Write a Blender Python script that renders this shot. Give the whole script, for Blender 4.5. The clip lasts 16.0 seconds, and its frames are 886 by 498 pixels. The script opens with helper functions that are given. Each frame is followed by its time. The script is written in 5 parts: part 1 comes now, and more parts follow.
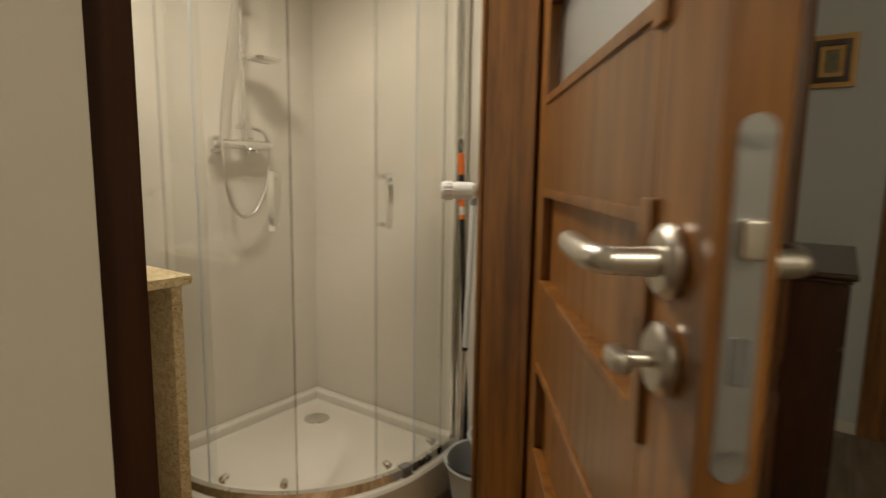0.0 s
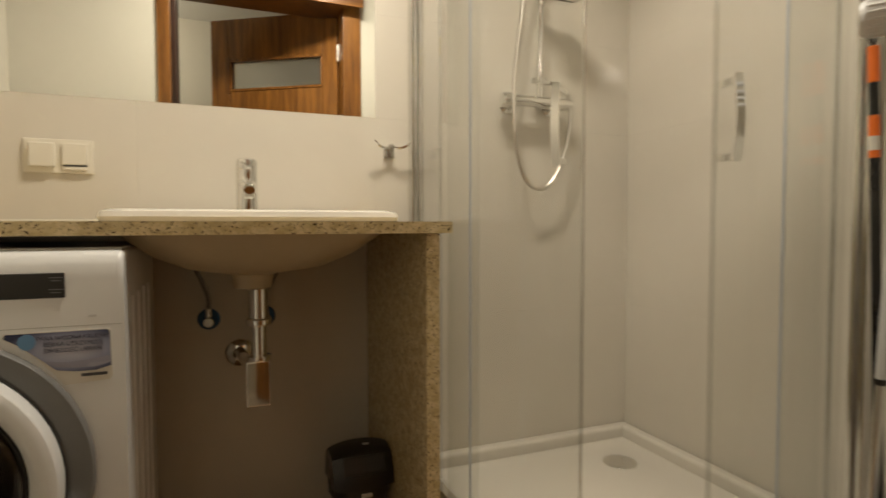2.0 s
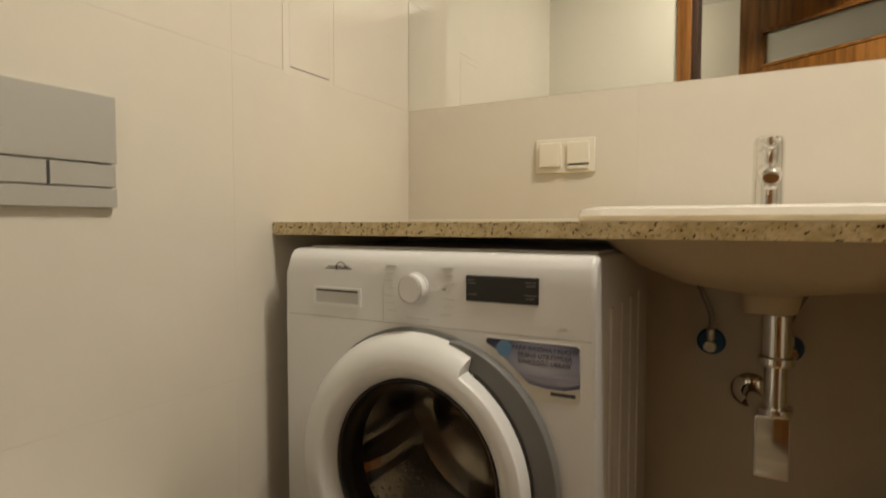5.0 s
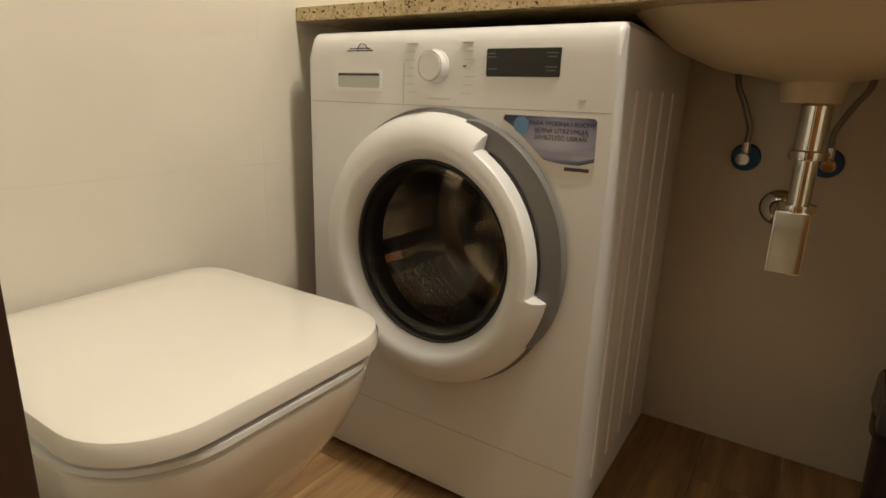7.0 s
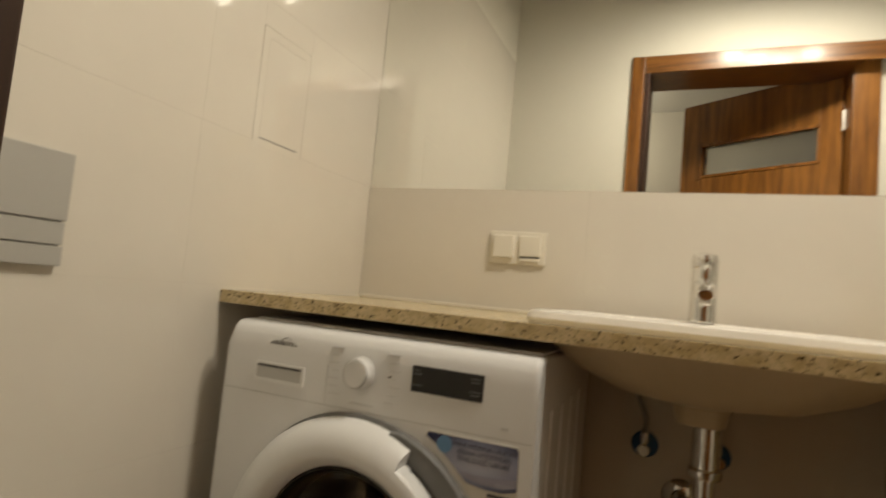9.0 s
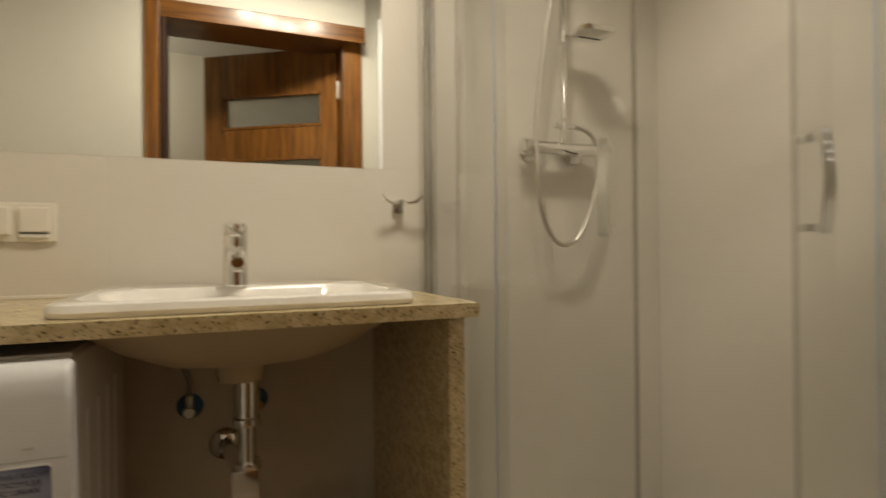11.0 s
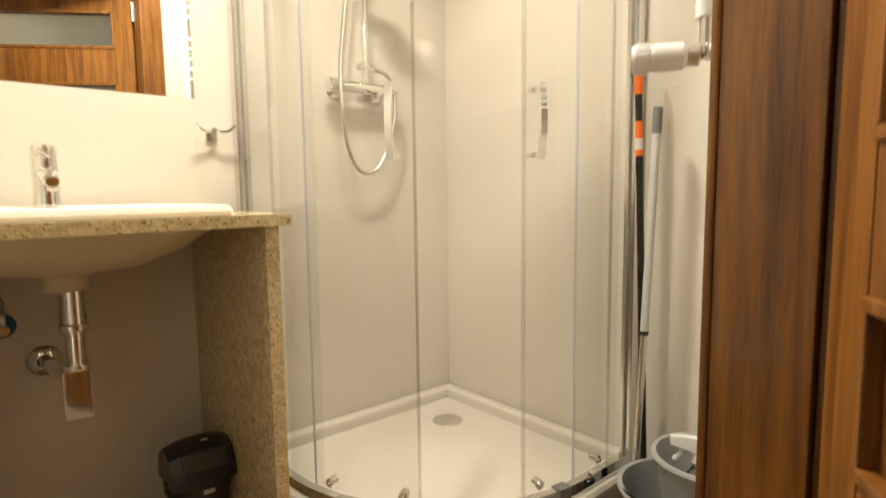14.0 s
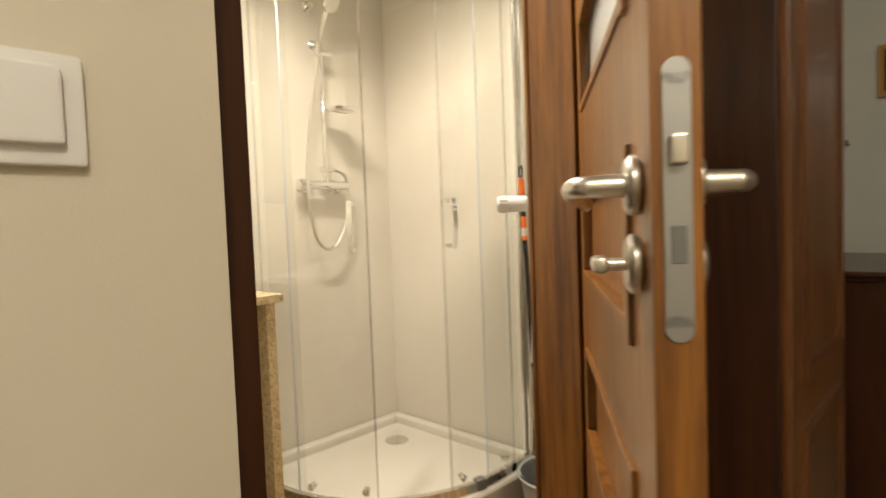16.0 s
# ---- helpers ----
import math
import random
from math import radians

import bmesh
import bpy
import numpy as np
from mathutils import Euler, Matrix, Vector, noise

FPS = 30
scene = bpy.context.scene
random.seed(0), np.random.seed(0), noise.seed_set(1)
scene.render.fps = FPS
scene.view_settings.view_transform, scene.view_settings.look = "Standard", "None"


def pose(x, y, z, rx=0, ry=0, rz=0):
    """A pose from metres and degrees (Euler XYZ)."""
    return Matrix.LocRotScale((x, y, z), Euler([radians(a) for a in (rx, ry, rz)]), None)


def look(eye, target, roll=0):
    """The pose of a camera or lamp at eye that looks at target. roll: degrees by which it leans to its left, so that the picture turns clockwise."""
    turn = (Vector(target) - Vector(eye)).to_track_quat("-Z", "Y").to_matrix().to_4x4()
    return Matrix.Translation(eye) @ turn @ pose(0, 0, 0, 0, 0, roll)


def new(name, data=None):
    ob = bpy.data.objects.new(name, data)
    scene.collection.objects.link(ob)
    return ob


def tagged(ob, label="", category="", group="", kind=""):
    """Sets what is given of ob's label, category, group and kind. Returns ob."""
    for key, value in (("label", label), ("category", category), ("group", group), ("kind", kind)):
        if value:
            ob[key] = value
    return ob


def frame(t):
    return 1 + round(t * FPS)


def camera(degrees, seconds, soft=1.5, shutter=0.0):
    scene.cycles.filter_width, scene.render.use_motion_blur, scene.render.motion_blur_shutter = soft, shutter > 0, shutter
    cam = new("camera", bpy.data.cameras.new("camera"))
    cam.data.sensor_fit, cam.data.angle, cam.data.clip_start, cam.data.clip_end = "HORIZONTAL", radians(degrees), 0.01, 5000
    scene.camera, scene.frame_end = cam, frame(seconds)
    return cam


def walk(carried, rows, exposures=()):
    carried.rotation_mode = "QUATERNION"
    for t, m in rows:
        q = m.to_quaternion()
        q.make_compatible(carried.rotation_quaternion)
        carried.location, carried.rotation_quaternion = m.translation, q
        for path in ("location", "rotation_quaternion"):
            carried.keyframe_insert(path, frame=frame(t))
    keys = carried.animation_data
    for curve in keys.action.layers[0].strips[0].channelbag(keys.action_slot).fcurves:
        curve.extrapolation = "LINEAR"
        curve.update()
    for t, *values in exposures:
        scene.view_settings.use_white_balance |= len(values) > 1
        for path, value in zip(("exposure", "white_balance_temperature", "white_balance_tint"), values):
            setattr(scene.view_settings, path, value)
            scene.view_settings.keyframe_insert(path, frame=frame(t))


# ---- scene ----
cam = camera(76.7, 16.0, shutter=0.5)
# seconds, eye, target, roll in degrees
PATH = [
    (0, (0.072, 0.078, 1.18), (1.686, 1.227, 0.907), 0.9),
    (0.4, (0.166, 0.162, 1.13), (1.651, 1.48, 0.892), 1.4),
    (0.5, (0.183, 0.166, 1.109), (1.628, 1.532, 0.892), 1.1),
    (1, (0.271, 0.304, 1.018), (1.547, 1.836, 0.859), 0.8),
    (1.5, (0.374, 0.366, 0.941), (1.392, 2.084, 0.828), 0.3),
    (2, (0.43, 0.411, 0.886), (1.184, 2.261, 0.8), -0.1),
    (2.5, (0.467, 0.467, 0.895), (0.918, 2.414, 0.822), 0.4),
    (3, (0.473, 0.53, 0.95), (0.599, 2.524, 0.873), 1.5),
    (3.5, (0.464, 0.576, 0.99), (0.243, 2.562, 0.909), 2.0),
    (4, (0.447, 0.619, 1.002), (-0.078, 2.546, 0.908), 1.6),
    (4.5, (0.451, 0.65, 0.968), (-0.317, 2.494, 0.876), 0.6),
    (5, (0.467, 0.684, 0.891), (-0.477, 2.445, 0.799), 0.0),
    (5.2, (0.474, 0.693, 0.861), (-0.514, 2.428, 0.738), -0.1),
    (7.3, (0.519, 0.686, 0.738), (-0.506, 2.316, 0.195), 2.3),
    (7.5, (0.503, 0.686, 0.748), (-0.505, 2.342, 0.259), 2.4),
    (8, (0.474, 0.689, 0.801), (-0.51, 2.405, 0.512), 2.7),
    (8.5, (0.465, 0.683, 0.852), (-0.488, 2.442, 0.821), 3.6),
    (9, (0.464, 0.666, 0.929), (-0.323, 2.499, 1.078), 5.4),
    (9.5, (0.463, 0.643, 0.984), (0.035, 2.588, 1.171), 6.5),
    (10, (0.459, 0.631, 1.02), (0.459, 2.627, 1.148), 4.6),
    (10.2, (0.46, 0.637, 1.018), (0.621, 2.628, 1.125), 3.3),
    (12.3, (0.454, 0.518, 0.865), (1.759, 2.024, 0.696), -1.2),
    (12.5, (0.456, 0.506, 0.843), (1.777, 1.998, 0.665), -1.1),
    (13, (0.445, 0.48, 0.818), (1.769, 1.965, 0.62), -1.1),
    (13.5, (0.407, 0.438, 0.844), (1.711, 1.938, 0.622), -0.9),
    (14, (0.356, 0.38, 0.936), (1.657, 1.886, 0.732), -0.7),
    (14.5, (0.263, 0.315, 1.039), (1.592, 1.806, 0.944), -1.3),
    (15, (0.19, 0.221, 1.049), (1.524, 1.711, 1.078), -1.4),
    (15.2, (0.155, 0.168, 1.051), (1.492, 1.655, 1.077), -1.3),
    (15.5, (0.1, 0.106, 1.061), (1.466, 1.567, 1.051), -1.6),
    (15.6, (0.075, 0.062, 1.065), (1.44, 1.524, 1.046), -1.5),
    (16, (-0.007, -0.048, 1.094), (1.44, 1.33, 1.0), -2.1),
]
EXPOSURES = [(0, -0.45), (0.5, -0.35), (1, -0.05), (1.5, -0.15), (2, -0.45), (3, -0.7), (3.5, -0.75), (4, -0.6), (4.5, -0.55), (5, -0.45), (7.5, 0.1), (8, -0.15), (8.5, -0.35), (9, -0.6), (9.5, -1.1), (10, -1.35), (12.5, 0.4), (13.5, 0.5), (14.5, 0.45), (15, 0.45), (16, 0.5)]
walk(cam, [(t, look(eye, target, roll)) for t, eye, target, roll in PATH], EXPOSURES)

# ---- light ----
world = bpy.data.worlds.new("world")
scene.world = world
world.use_nodes = True
world.node_tree.nodes["Background"].inputs[0].default_value = (0.004, 0.004, 0.0035, 1)
world.node_tree.nodes["Background"].inputs[1].default_value = 1.0
WARM = (1.0, 0.90, 0.735)
SPOTS = [(0.64, 1.29), (0.76, 1.37), (0.88, 1.44), (1.00, 1.35)]
SPOT_Z = 2.30
for sx, sy in SPOTS:
    lamp = bpy.data.lights.new("spot_bulb", "SPOT")
    lamp.energy, lamp.color, lamp.shadow_soft_size = 23.5, WARM, 0.04
    lamp.spot_size, lamp.spot_blend = radians(176), 0.84
    bulb = new("spot_bulb", lamp)
    bulb.location, bulb.rotation_euler = (sx, sy, SPOT_Z - 0.03), (radians(-12), radians(6), 0)
hall = bpy.data.lights.new("hall_bulb", "POINT")
hall.energy, hall.color, hall.shadow_soft_size = 34, (1.0, 0.90, 0.74), 0.09
new("hall_bulb", hall).location = (-0.55, -0.95, 2.36)

# ---- materials ----
def mat(name, color, rough=0.5, metal=0.0, grain=0.0, scale=40, stain=0.0, stain_scale=3, bump=0.0, bump_scale=200, rand=0.0, coat=0.0):
    """A principled material with fine grain, broad stains, bump and a step per object."""
    m = bpy.data.materials.new(name)
    m.use_nodes = True
    nt = m.node_tree
    b = nt.nodes["Principled BSDF"]
    b.inputs["Roughness"].default_value, b.inputs["Metallic"].default_value = rough, metal
    b.inputs["Coat Weight"].default_value = coat
    b.inputs["Coat Roughness"].default_value = 0.08
    b.inputs["Base Color"].default_value = (*color, 1)
    geo = nt.nodes.new("ShaderNodeNewGeometry")
    def mixed(fac_socket, last, low, high):
        ramp = nt.nodes.new("ShaderNodeMapRange")
        ramp.inputs["To Min"].default_value, ramp.inputs["To Max"].default_value = low, high
        nt.links.new(fac_socket, ramp.inputs["Value"])
        mul = nt.nodes.new("ShaderNodeVectorMath")
        mul.operation = "SCALE"
        if last is None:
            mul.inputs[0].default_value = color
        else:
            nt.links.new(last, mul.inputs[0])
        nt.links.new(ramp.outputs[0], mul.inputs["Scale"])
        return mul.outputs[0]
    out = None
    for amount, sc in ((grain, scale), (stain, stain_scale)):
        if amount:
            nz = nt.nodes.new("ShaderNodeTexNoise")
            nz.inputs["Scale"].default_value, nz.inputs["Detail"].default_value = sc, 4
            nt.links.new(geo.outputs["Position"], nz.inputs["Vector"])
            out = mixed(nz.outputs["Fac"], out, 1 - amount, 1 + amount)
            if amount is stain and metal < 0.5:
                rr = nt.nodes.new("ShaderNodeMapRange")
                rr.inputs["To Min"].default_value, rr.inputs["To Max"].default_value = rough * 0.7, rough * 1.4
                nt.links.new(nz.outputs["Fac"], rr.inputs["Value"])
                nt.links.new(rr.outputs[0], b.inputs["Roughness"])
    if rand:
        info = nt.nodes.new("ShaderNodeObjectInfo")
        out = mixed(info.outputs["Random"], out, 1 - rand, 1 + rand)
    if out is not None:
        nt.links.new(out, b.inputs["Base Color"])
    if bump:
        nz = nt.nodes.new("ShaderNodeTexNoise")
        nz.inputs["Scale"].default_value, nz.inputs["Detail"].default_value = bump_scale, 3
        nt.links.new(geo.outputs["Position"], nz.inputs["Vector"])
        bp = nt.nodes.new("ShaderNodeBump")
        bp.inputs["Strength"].default_value, bp.inputs["Distance"].default_value = bump, 0.002
        nt.links.new(nz.outputs["Fac"], bp.inputs["Height"])
        nt.links.new(bp.outputs[0], b.inputs["Normal"])
    return m


def wood(name, dark, light, rough, stretch, rand=0.15, coat=0.0, scale=5.0):
    """Wood with streaks along one axis. stretch: scale of the noise along x, y and z."""
    m = bpy.data.materials.new(name)
    m.use_nodes = True
    nt = m.node_tree
    b = nt.nodes["Principled BSDF"]
    b.inputs["Coat Weight"].default_value, b.inputs["Coat Roughness"].default_value = coat, 0.15
    tc = nt.nodes.new("ShaderNodeTexCoord")
    info = nt.nodes.new("ShaderNodeObjectInfo")
    mp = nt.nodes.new("ShaderNodeMapping")
    mp.inputs["Scale"].default_value = stretch
    shift = nt.nodes.new("ShaderNodeVectorMath")
    shift.operation = "SCALE"
    shift.inputs[0].default_value = (7, 13, 5)
    nt.links.new(info.outputs["Random"], shift.inputs["Scale"])
    nt.links.new(tc.outputs["Object"], mp.inputs["Vector"])
    nt.links.new(shift.outputs[0], mp.inputs["Location"])
    nz = nt.nodes.new("ShaderNodeTexNoise")
    nz.inputs["Scale"].default_value, nz.inputs["Detail"].default_value, nz.inputs["Distortion"].default_value = scale, 6, 0.6
    nt.links.new(mp.outputs[0], nz.inputs["Vector"])
    fine = nt.nodes.new("ShaderNodeTexNoise")
    fine.inputs["Scale"].default_value, fine.inputs["Detail"].default_value = scale * 6, 3
    nt.links.new(mp.outputs[0], fine.inputs["Vector"])
    mixn = nt.nodes.new("ShaderNodeMath")
    mixn.operation = "MULTIPLY_ADD"
    mixn.inputs[1].default_value = 0.35
    nt.links.new(fine.outputs["Fac"], mixn.inputs[0])
    nt.links.new(nz.outputs["Fac"], mixn.inputs[2])
    ramp = nt.nodes.new("ShaderNodeValToRGB")
    ramp.color_ramp.elements[0].position, ramp.color_ramp.elements[1].position = 0.42, 0.88
    ramp.color_ramp.elements[0].color, ramp.color_ramp.elements[1].color = (*dark, 1), (*light, 1)
    nt.links.new(mixn.outputs[0], ramp.inputs[0])
    step = nt.nodes.new("ShaderNodeMapRange")
    step.inputs["To Min"].default_value, step.inputs["To Max"].default_value = 1 - rand, 1 + rand
    nt.links.new(info.outputs["Random"], step.inputs["Value"])
    mul = nt.nodes.new("ShaderNodeVectorMath")
    mul.operation = "SCALE"
    nt.links.new(ramp.outputs[0], mul.inputs[0])
    nt.links.new(step.outputs[0], mul.inputs["Scale"])
    nt.links.new(mul.outputs[0], b.inputs["Base Color"])
    b.inputs["Roughness"].default_value = rough
    bp = nt.nodes.new("ShaderNodeBump")
    bp.inputs["Strength"].default_value, bp.inputs["Distance"].default_value = 0.12, 0.001
    nt.links.new(fine.outputs["Fac"], bp.inputs["Height"])
    nt.links.new(bp.outputs[0], b.inputs["Normal"])
    return m


def granite():
    m = bpy.data.materials.new("granite")
    m.use_nodes = True
    nt = m.node_tree
    b = nt.nodes["Principled BSDF"]
    b.inputs["Roughness"].default_value = 0.16
    geo = nt.nodes.new("ShaderNodeNewGeometry")
    base = nt.nodes.new("ShaderNodeTexNoise")
    base.inputs["Scale"].default_value, base.inputs["Detail"].default_value = 60, 5
    ramp = nt.nodes.new("ShaderNodeValToRGB")
    e = ramp.color_ramp.elements
    e[0].position, e[0].color = 0.36, (0.49, 0.38, 0.195, 1)
    e[1].position, e[1].color = 0.60, (0.635, 0.515, 0.30, 1)
    vor = nt.nodes.new("ShaderNodeTexVoronoi")
    vor.inputs["Scale"].default_value = 190
    spots = nt.nodes.new("ShaderNodeTexNoise")
    spots.inputs["Scale"].default_value, spots.inputs["Detail"].default_value = 210, 2
    thr = nt.nodes.new("ShaderNodeValToRGB")
    t = thr.color_ramp.elements
    t[0].position, t[0].color = 0.335, (0.07, 0.045, 0.026, 1)
    t[1].position, t[1].color = 0.40, (1, 1, 1, 1)
    for node in (base, vor, spots):
        nt.links.new(geo.outputs["Position"], node.inputs["Vector"])
    nt.links.new(base.outputs["Fac"], ramp.inputs[0])
    nt.links.new(spots.outputs["Fac"], thr.inputs[0])
    cell = nt.nodes.new("ShaderNodeMapRange")
    cell.inputs["To Min"].default_value, cell.inputs["To Max"].default_value = 0.90, 1.10
    sep = nt.nodes.new("ShaderNodeSeparateColor")
    nt.links.new(vor.outputs["Color"], sep.inputs[0])
    nt.links.new(sep.outputs[0], cell.inputs["Value"])
    a = nt.nodes.new("ShaderNodeVectorMath")
    a.operation = "MULTIPLY"
    nt.links.new(ramp.outputs[0], a.inputs[0])
    nt.links.new(thr.outputs[0], a.inputs[1])
    c = nt.nodes.new("ShaderNodeVectorMath")
    c.operation = "SCALE"
    nt.links.new(a.outputs[0], c.inputs[0])
    nt.links.new(cell.outputs[0], c.inputs["Scale"])
    nt.links.new(c.outputs[0], b.inputs["Base Color"])
    return m


def glass(name, color, rough=0.0, ior=1.45):
    m = bpy.data.materials.new(name)
    m.use_nodes = True
    b = m.node_tree.nodes["Principled BSDF"]
    b.inputs["Base Color"].default_value = (*color, 1)
    b.inputs["Transmission Weight"].default_value = 1
    b.inputs["Roughness"].default_value, b.inputs["IOR"].default_value = rough, ior
    return m


def pane_glass(name, tint, low=0.035):
    """Thin clear sheet: straight-through light and a Fresnel gloss."""
    m = bpy.data.materials.new(name)
    m.use_nodes = True
    nt = m.node_tree
    nt.nodes.remove(nt.nodes["Principled BSDF"])
    clear = nt.nodes.new("ShaderNodeBsdfTransparent")
    clear.inputs[0].default_value = (*tint, 1)
    gloss = nt.nodes.new("ShaderNodeBsdfGlossy")
    gloss.inputs["Roughness"].default_value = 0.03
    lw = nt.nodes.new("ShaderNodeLayerWeight")
    lw.inputs[0].default_value = 0.5
    pw = nt.nodes.new("ShaderNodeMath")
    pw.operation = "POWER"
    pw.inputs[1].default_value = 4.0
    nt.links.new(lw.outputs["Facing"], pw.inputs[0])
    fr = nt.nodes.new("ShaderNodeMapRange")
    fr.inputs["To Min"].default_value, fr.inputs["To Max"].default_value = low, 0.75
    nt.links.new(pw.outputs[0], fr.inputs["Value"])
    mix = nt.nodes.new("ShaderNodeMixShader")
    nt.links.new(fr.outputs[0], mix.inputs[0])
    nt.links.new(clear.outputs[0], mix.inputs[1])
    nt.links.new(gloss.outputs[0], mix.inputs[2])
    nt.links.new(mix.outputs[0], nt.nodes["Material Output"].inputs[0])
    return m


def emit(name, color, strength):
    m = bpy.data.materials.new(name)
    m.use_nodes = True
    b = m.node_tree.nodes["Principled BSDF"]
    b.inputs["Emission Color"].default_value, b.inputs["Emission Strength"].default_value = (*color, 1), strength
    return m


def sticker_print():
    """Navy print that fades to pale lilac round the middle of the label."""
    m = bpy.data.materials.new("sticker_blue")
    m.use_nodes = True
    nt = m.node_tree
    b = nt.nodes["Principled BSDF"]
    b.inputs["Roughness"].default_value = 0.25
    tc = nt.nodes.new("ShaderNodeTexCoord")
    mp = nt.nodes.new("ShaderNodeMapping")
    mp.inputs["Location"].default_value, mp.inputs["Scale"].default_value = (-0.60, 0.0, -0.52), (1.0, 0.0, 1.0)
    grad = nt.nodes.new("ShaderNodeVectorMath")
    grad.operation = "LENGTH"
    ramp = nt.nodes.new("ShaderNodeValToRGB")
    e = ramp.color_ramp.elements
    e[0].position, e[0].color = 0.12, (0.44, 0.45, 0.56, 1)
    e[1].position, e[1].color = 0.62, (0.028, 0.034, 0.085, 1)
    mid = e.new(0.42)
    mid.color = (0.24, 0.26, 0.38, 1)
    nt.links.new(tc.outputs["Generated"], mp.inputs["Vector"])
    nt.links.new(mp.outputs[0], grad.inputs[0])
    nt.links.new(grad.outputs["Value"], ramp.inputs[0])
    nt.links.new(ramp.outputs[0], b.inputs["Base Color"])
    return m


TILE = mat("wall_tile", (0.66, 0.62, 0.545), 0.05, grain=0.02, scale=18, stain=0.03, stain_scale=2.5, bump=0.02, bump_scale=6, rand=0.006)
GROUT = mat("grout", (0.65, 0.61, 0.53), 0.8, grain=0.06, scale=300)
PAINT = mat("wall_paint", (0.65, 0.625, 0.55), 0.6, grain=0.015, scale=30, stain=0.03, stain_scale=2, bump=0.08, bump_scale=400)
HALLPAINT = mat("hall_paint", (0.64, 0.60, 0.505), 0.6, grain=0.02, scale=25, stain=0.04, stain_scale=2, bump=0.1, bump_scale=350)
CEIL = mat("ceiling_paint", (0.8, 0.78, 0.72), 0.8, grain=0.02, scale=30, stain=0.02, bump=0.06, bump_scale=300)
DOORWOOD = wood("walnut_foil", (0.085, 0.029, 0.006), (0.295, 0.122, 0.023), 0.32, (9, 9, 0.55), 0.10, coat=0.2)
DOORWOOD_H = wood("walnut_foil_cross", (0.085, 0.029, 0.006), (0.295, 0.122, 0.023), 0.32, (0.55, 0.55, 9), 0.10, coat=0.2)
DARKWOOD = wood("dresser_wood", (0.022, 0.008, 0.004), (0.07, 0.025, 0.010), 0.3, (2, 2, 0.4), 0.05, coat=0.3)
# Wardrobe front, lightened in colour where the hall lamp falls on it.
LITWARDROBE = wood("lit_wardrobe_wood", (0.05, 0.018, 0.007), (0.17, 0.068, 0.022), 0.3, (6, 6, 0.4), 0.05, coat=0.3)
# Darker walnut: shade of left frame and wardrobe side put into the colour.
SHADEWOOD = wood("shaded_wood", (0.018, 0.007, 0.003), (0.055, 0.020, 0.008), 0.4, (9, 9, 0.55), 0.05)
PLANK = wood("floor_plank", (0.16, 0.085, 0.036), (0.46, 0.29, 0.14), 0.42, (6, 6, 0.5), 0.16, scale=4.0)
HALLPLANK = wood("hall_plank", (0.13, 0.095, 0.06), (0.32, 0.25, 0.17), 0.42, (6, 6, 0.5), 0.12, scale=4.0)
STONE = granite()
CERAMIC = mat("ceramic", (0.80, 0.77, 0.71), 0.09, stain=0.012, stain_scale=5, coat=0.5)
# Cream of the basin's underside, with some shade under the counter mixed in.
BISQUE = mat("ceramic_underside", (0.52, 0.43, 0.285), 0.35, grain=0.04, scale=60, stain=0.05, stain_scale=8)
ACRYLIC = mat("white_acrylic", (0.68, 0.645, 0.575), 0.14, grain=0.01, scale=50, stain=0.02, stain_scale=4)
ENAMEL = mat("white_enamel", (0.76, 0.765, 0.77), 0.22, grain=0.01, scale=100, stain=0.015, stain_scale=6, bump=0.03, bump_scale=700)
WHITEPLASTIC = mat("white_plastic", (0.76, 0.765, 0.765), 0.3, grain=0.01, scale=80, stain=0.015)
CREAMPLASTIC = mat("cream_plastic", (0.74, 0.70, 0.605), 0.32, grain=0.01, scale=80, stain=0.015)
GREYPLASTIC = mat("grey_plastic", (0.17, 0.17, 0.168), 0.35, grain=0.02, scale=90, stain=0.02)
SEAMGREY = mat("seam_grey", (0.38, 0.38, 0.37), 0.5)
DISPLAYMARK = mat("display_mark", (0.16, 0.16, 0.165), 0.5)
LIGHTGREY = mat("light_grey_plastic", (0.52, 0.52, 0.51), 0.4, grain=0.02, scale=90, stain=0.04, stain_scale=12)
BUCKETGREY = mat("bucket_plastic", (0.36, 0.37, 0.37), 0.38, grain=0.02, scale=90, stain=0.05, stain_scale=12)
HOSESTEEL = mat("braided_hose", (0.24, 0.225, 0.20), 0.38, 1.0, grain=0.25, scale=500)
BLACKPLASTIC = mat("black_plastic", (0.015, 0.014, 0.013), 0.28, grain=0.05, scale=90, stain=0.05)
# Hall paint made greyer and paler to hold the end wall's cooler light.
ENDLIGHT = mat("hall_end_cool_light", (0.62, 0.64, 0.62), 0.6, grain=0.02, scale=25, stain=0.04, stain_scale=2, bump=0.1, bump_scale=350)
DARKSTEEL = mat("dark_steel", (0.055, 0.052, 0.047), 0.35, 0.5, grain=0.06, scale=90, stain=0.1)
RUBBER = mat("dark_rubber", (0.03, 0.029, 0.027), 0.5, grain=0.05, scale=90)
CHROME = mat("chrome", (0.86, 0.86, 0.85), 0.06, 1.0)
ALU = mat("polished_aluminium", (0.74, 0.73, 0.71), 0.2, 1.0, grain=0.02, scale=90)
STEEL = mat("brushed_steel", (0.62, 0.59, 0.54), 0.32, 1.0, grain=0.04, scale=120)
DRUMSTEEL = mat("drum_steel", (0.62, 0.59, 0.55), 0.14, 1.0, grain=0.06, scale=60)
SATIN = mat("satin_grey_plate", (0.42, 0.41, 0.38), 0.42, 0.12, grain=0.02, scale=60)
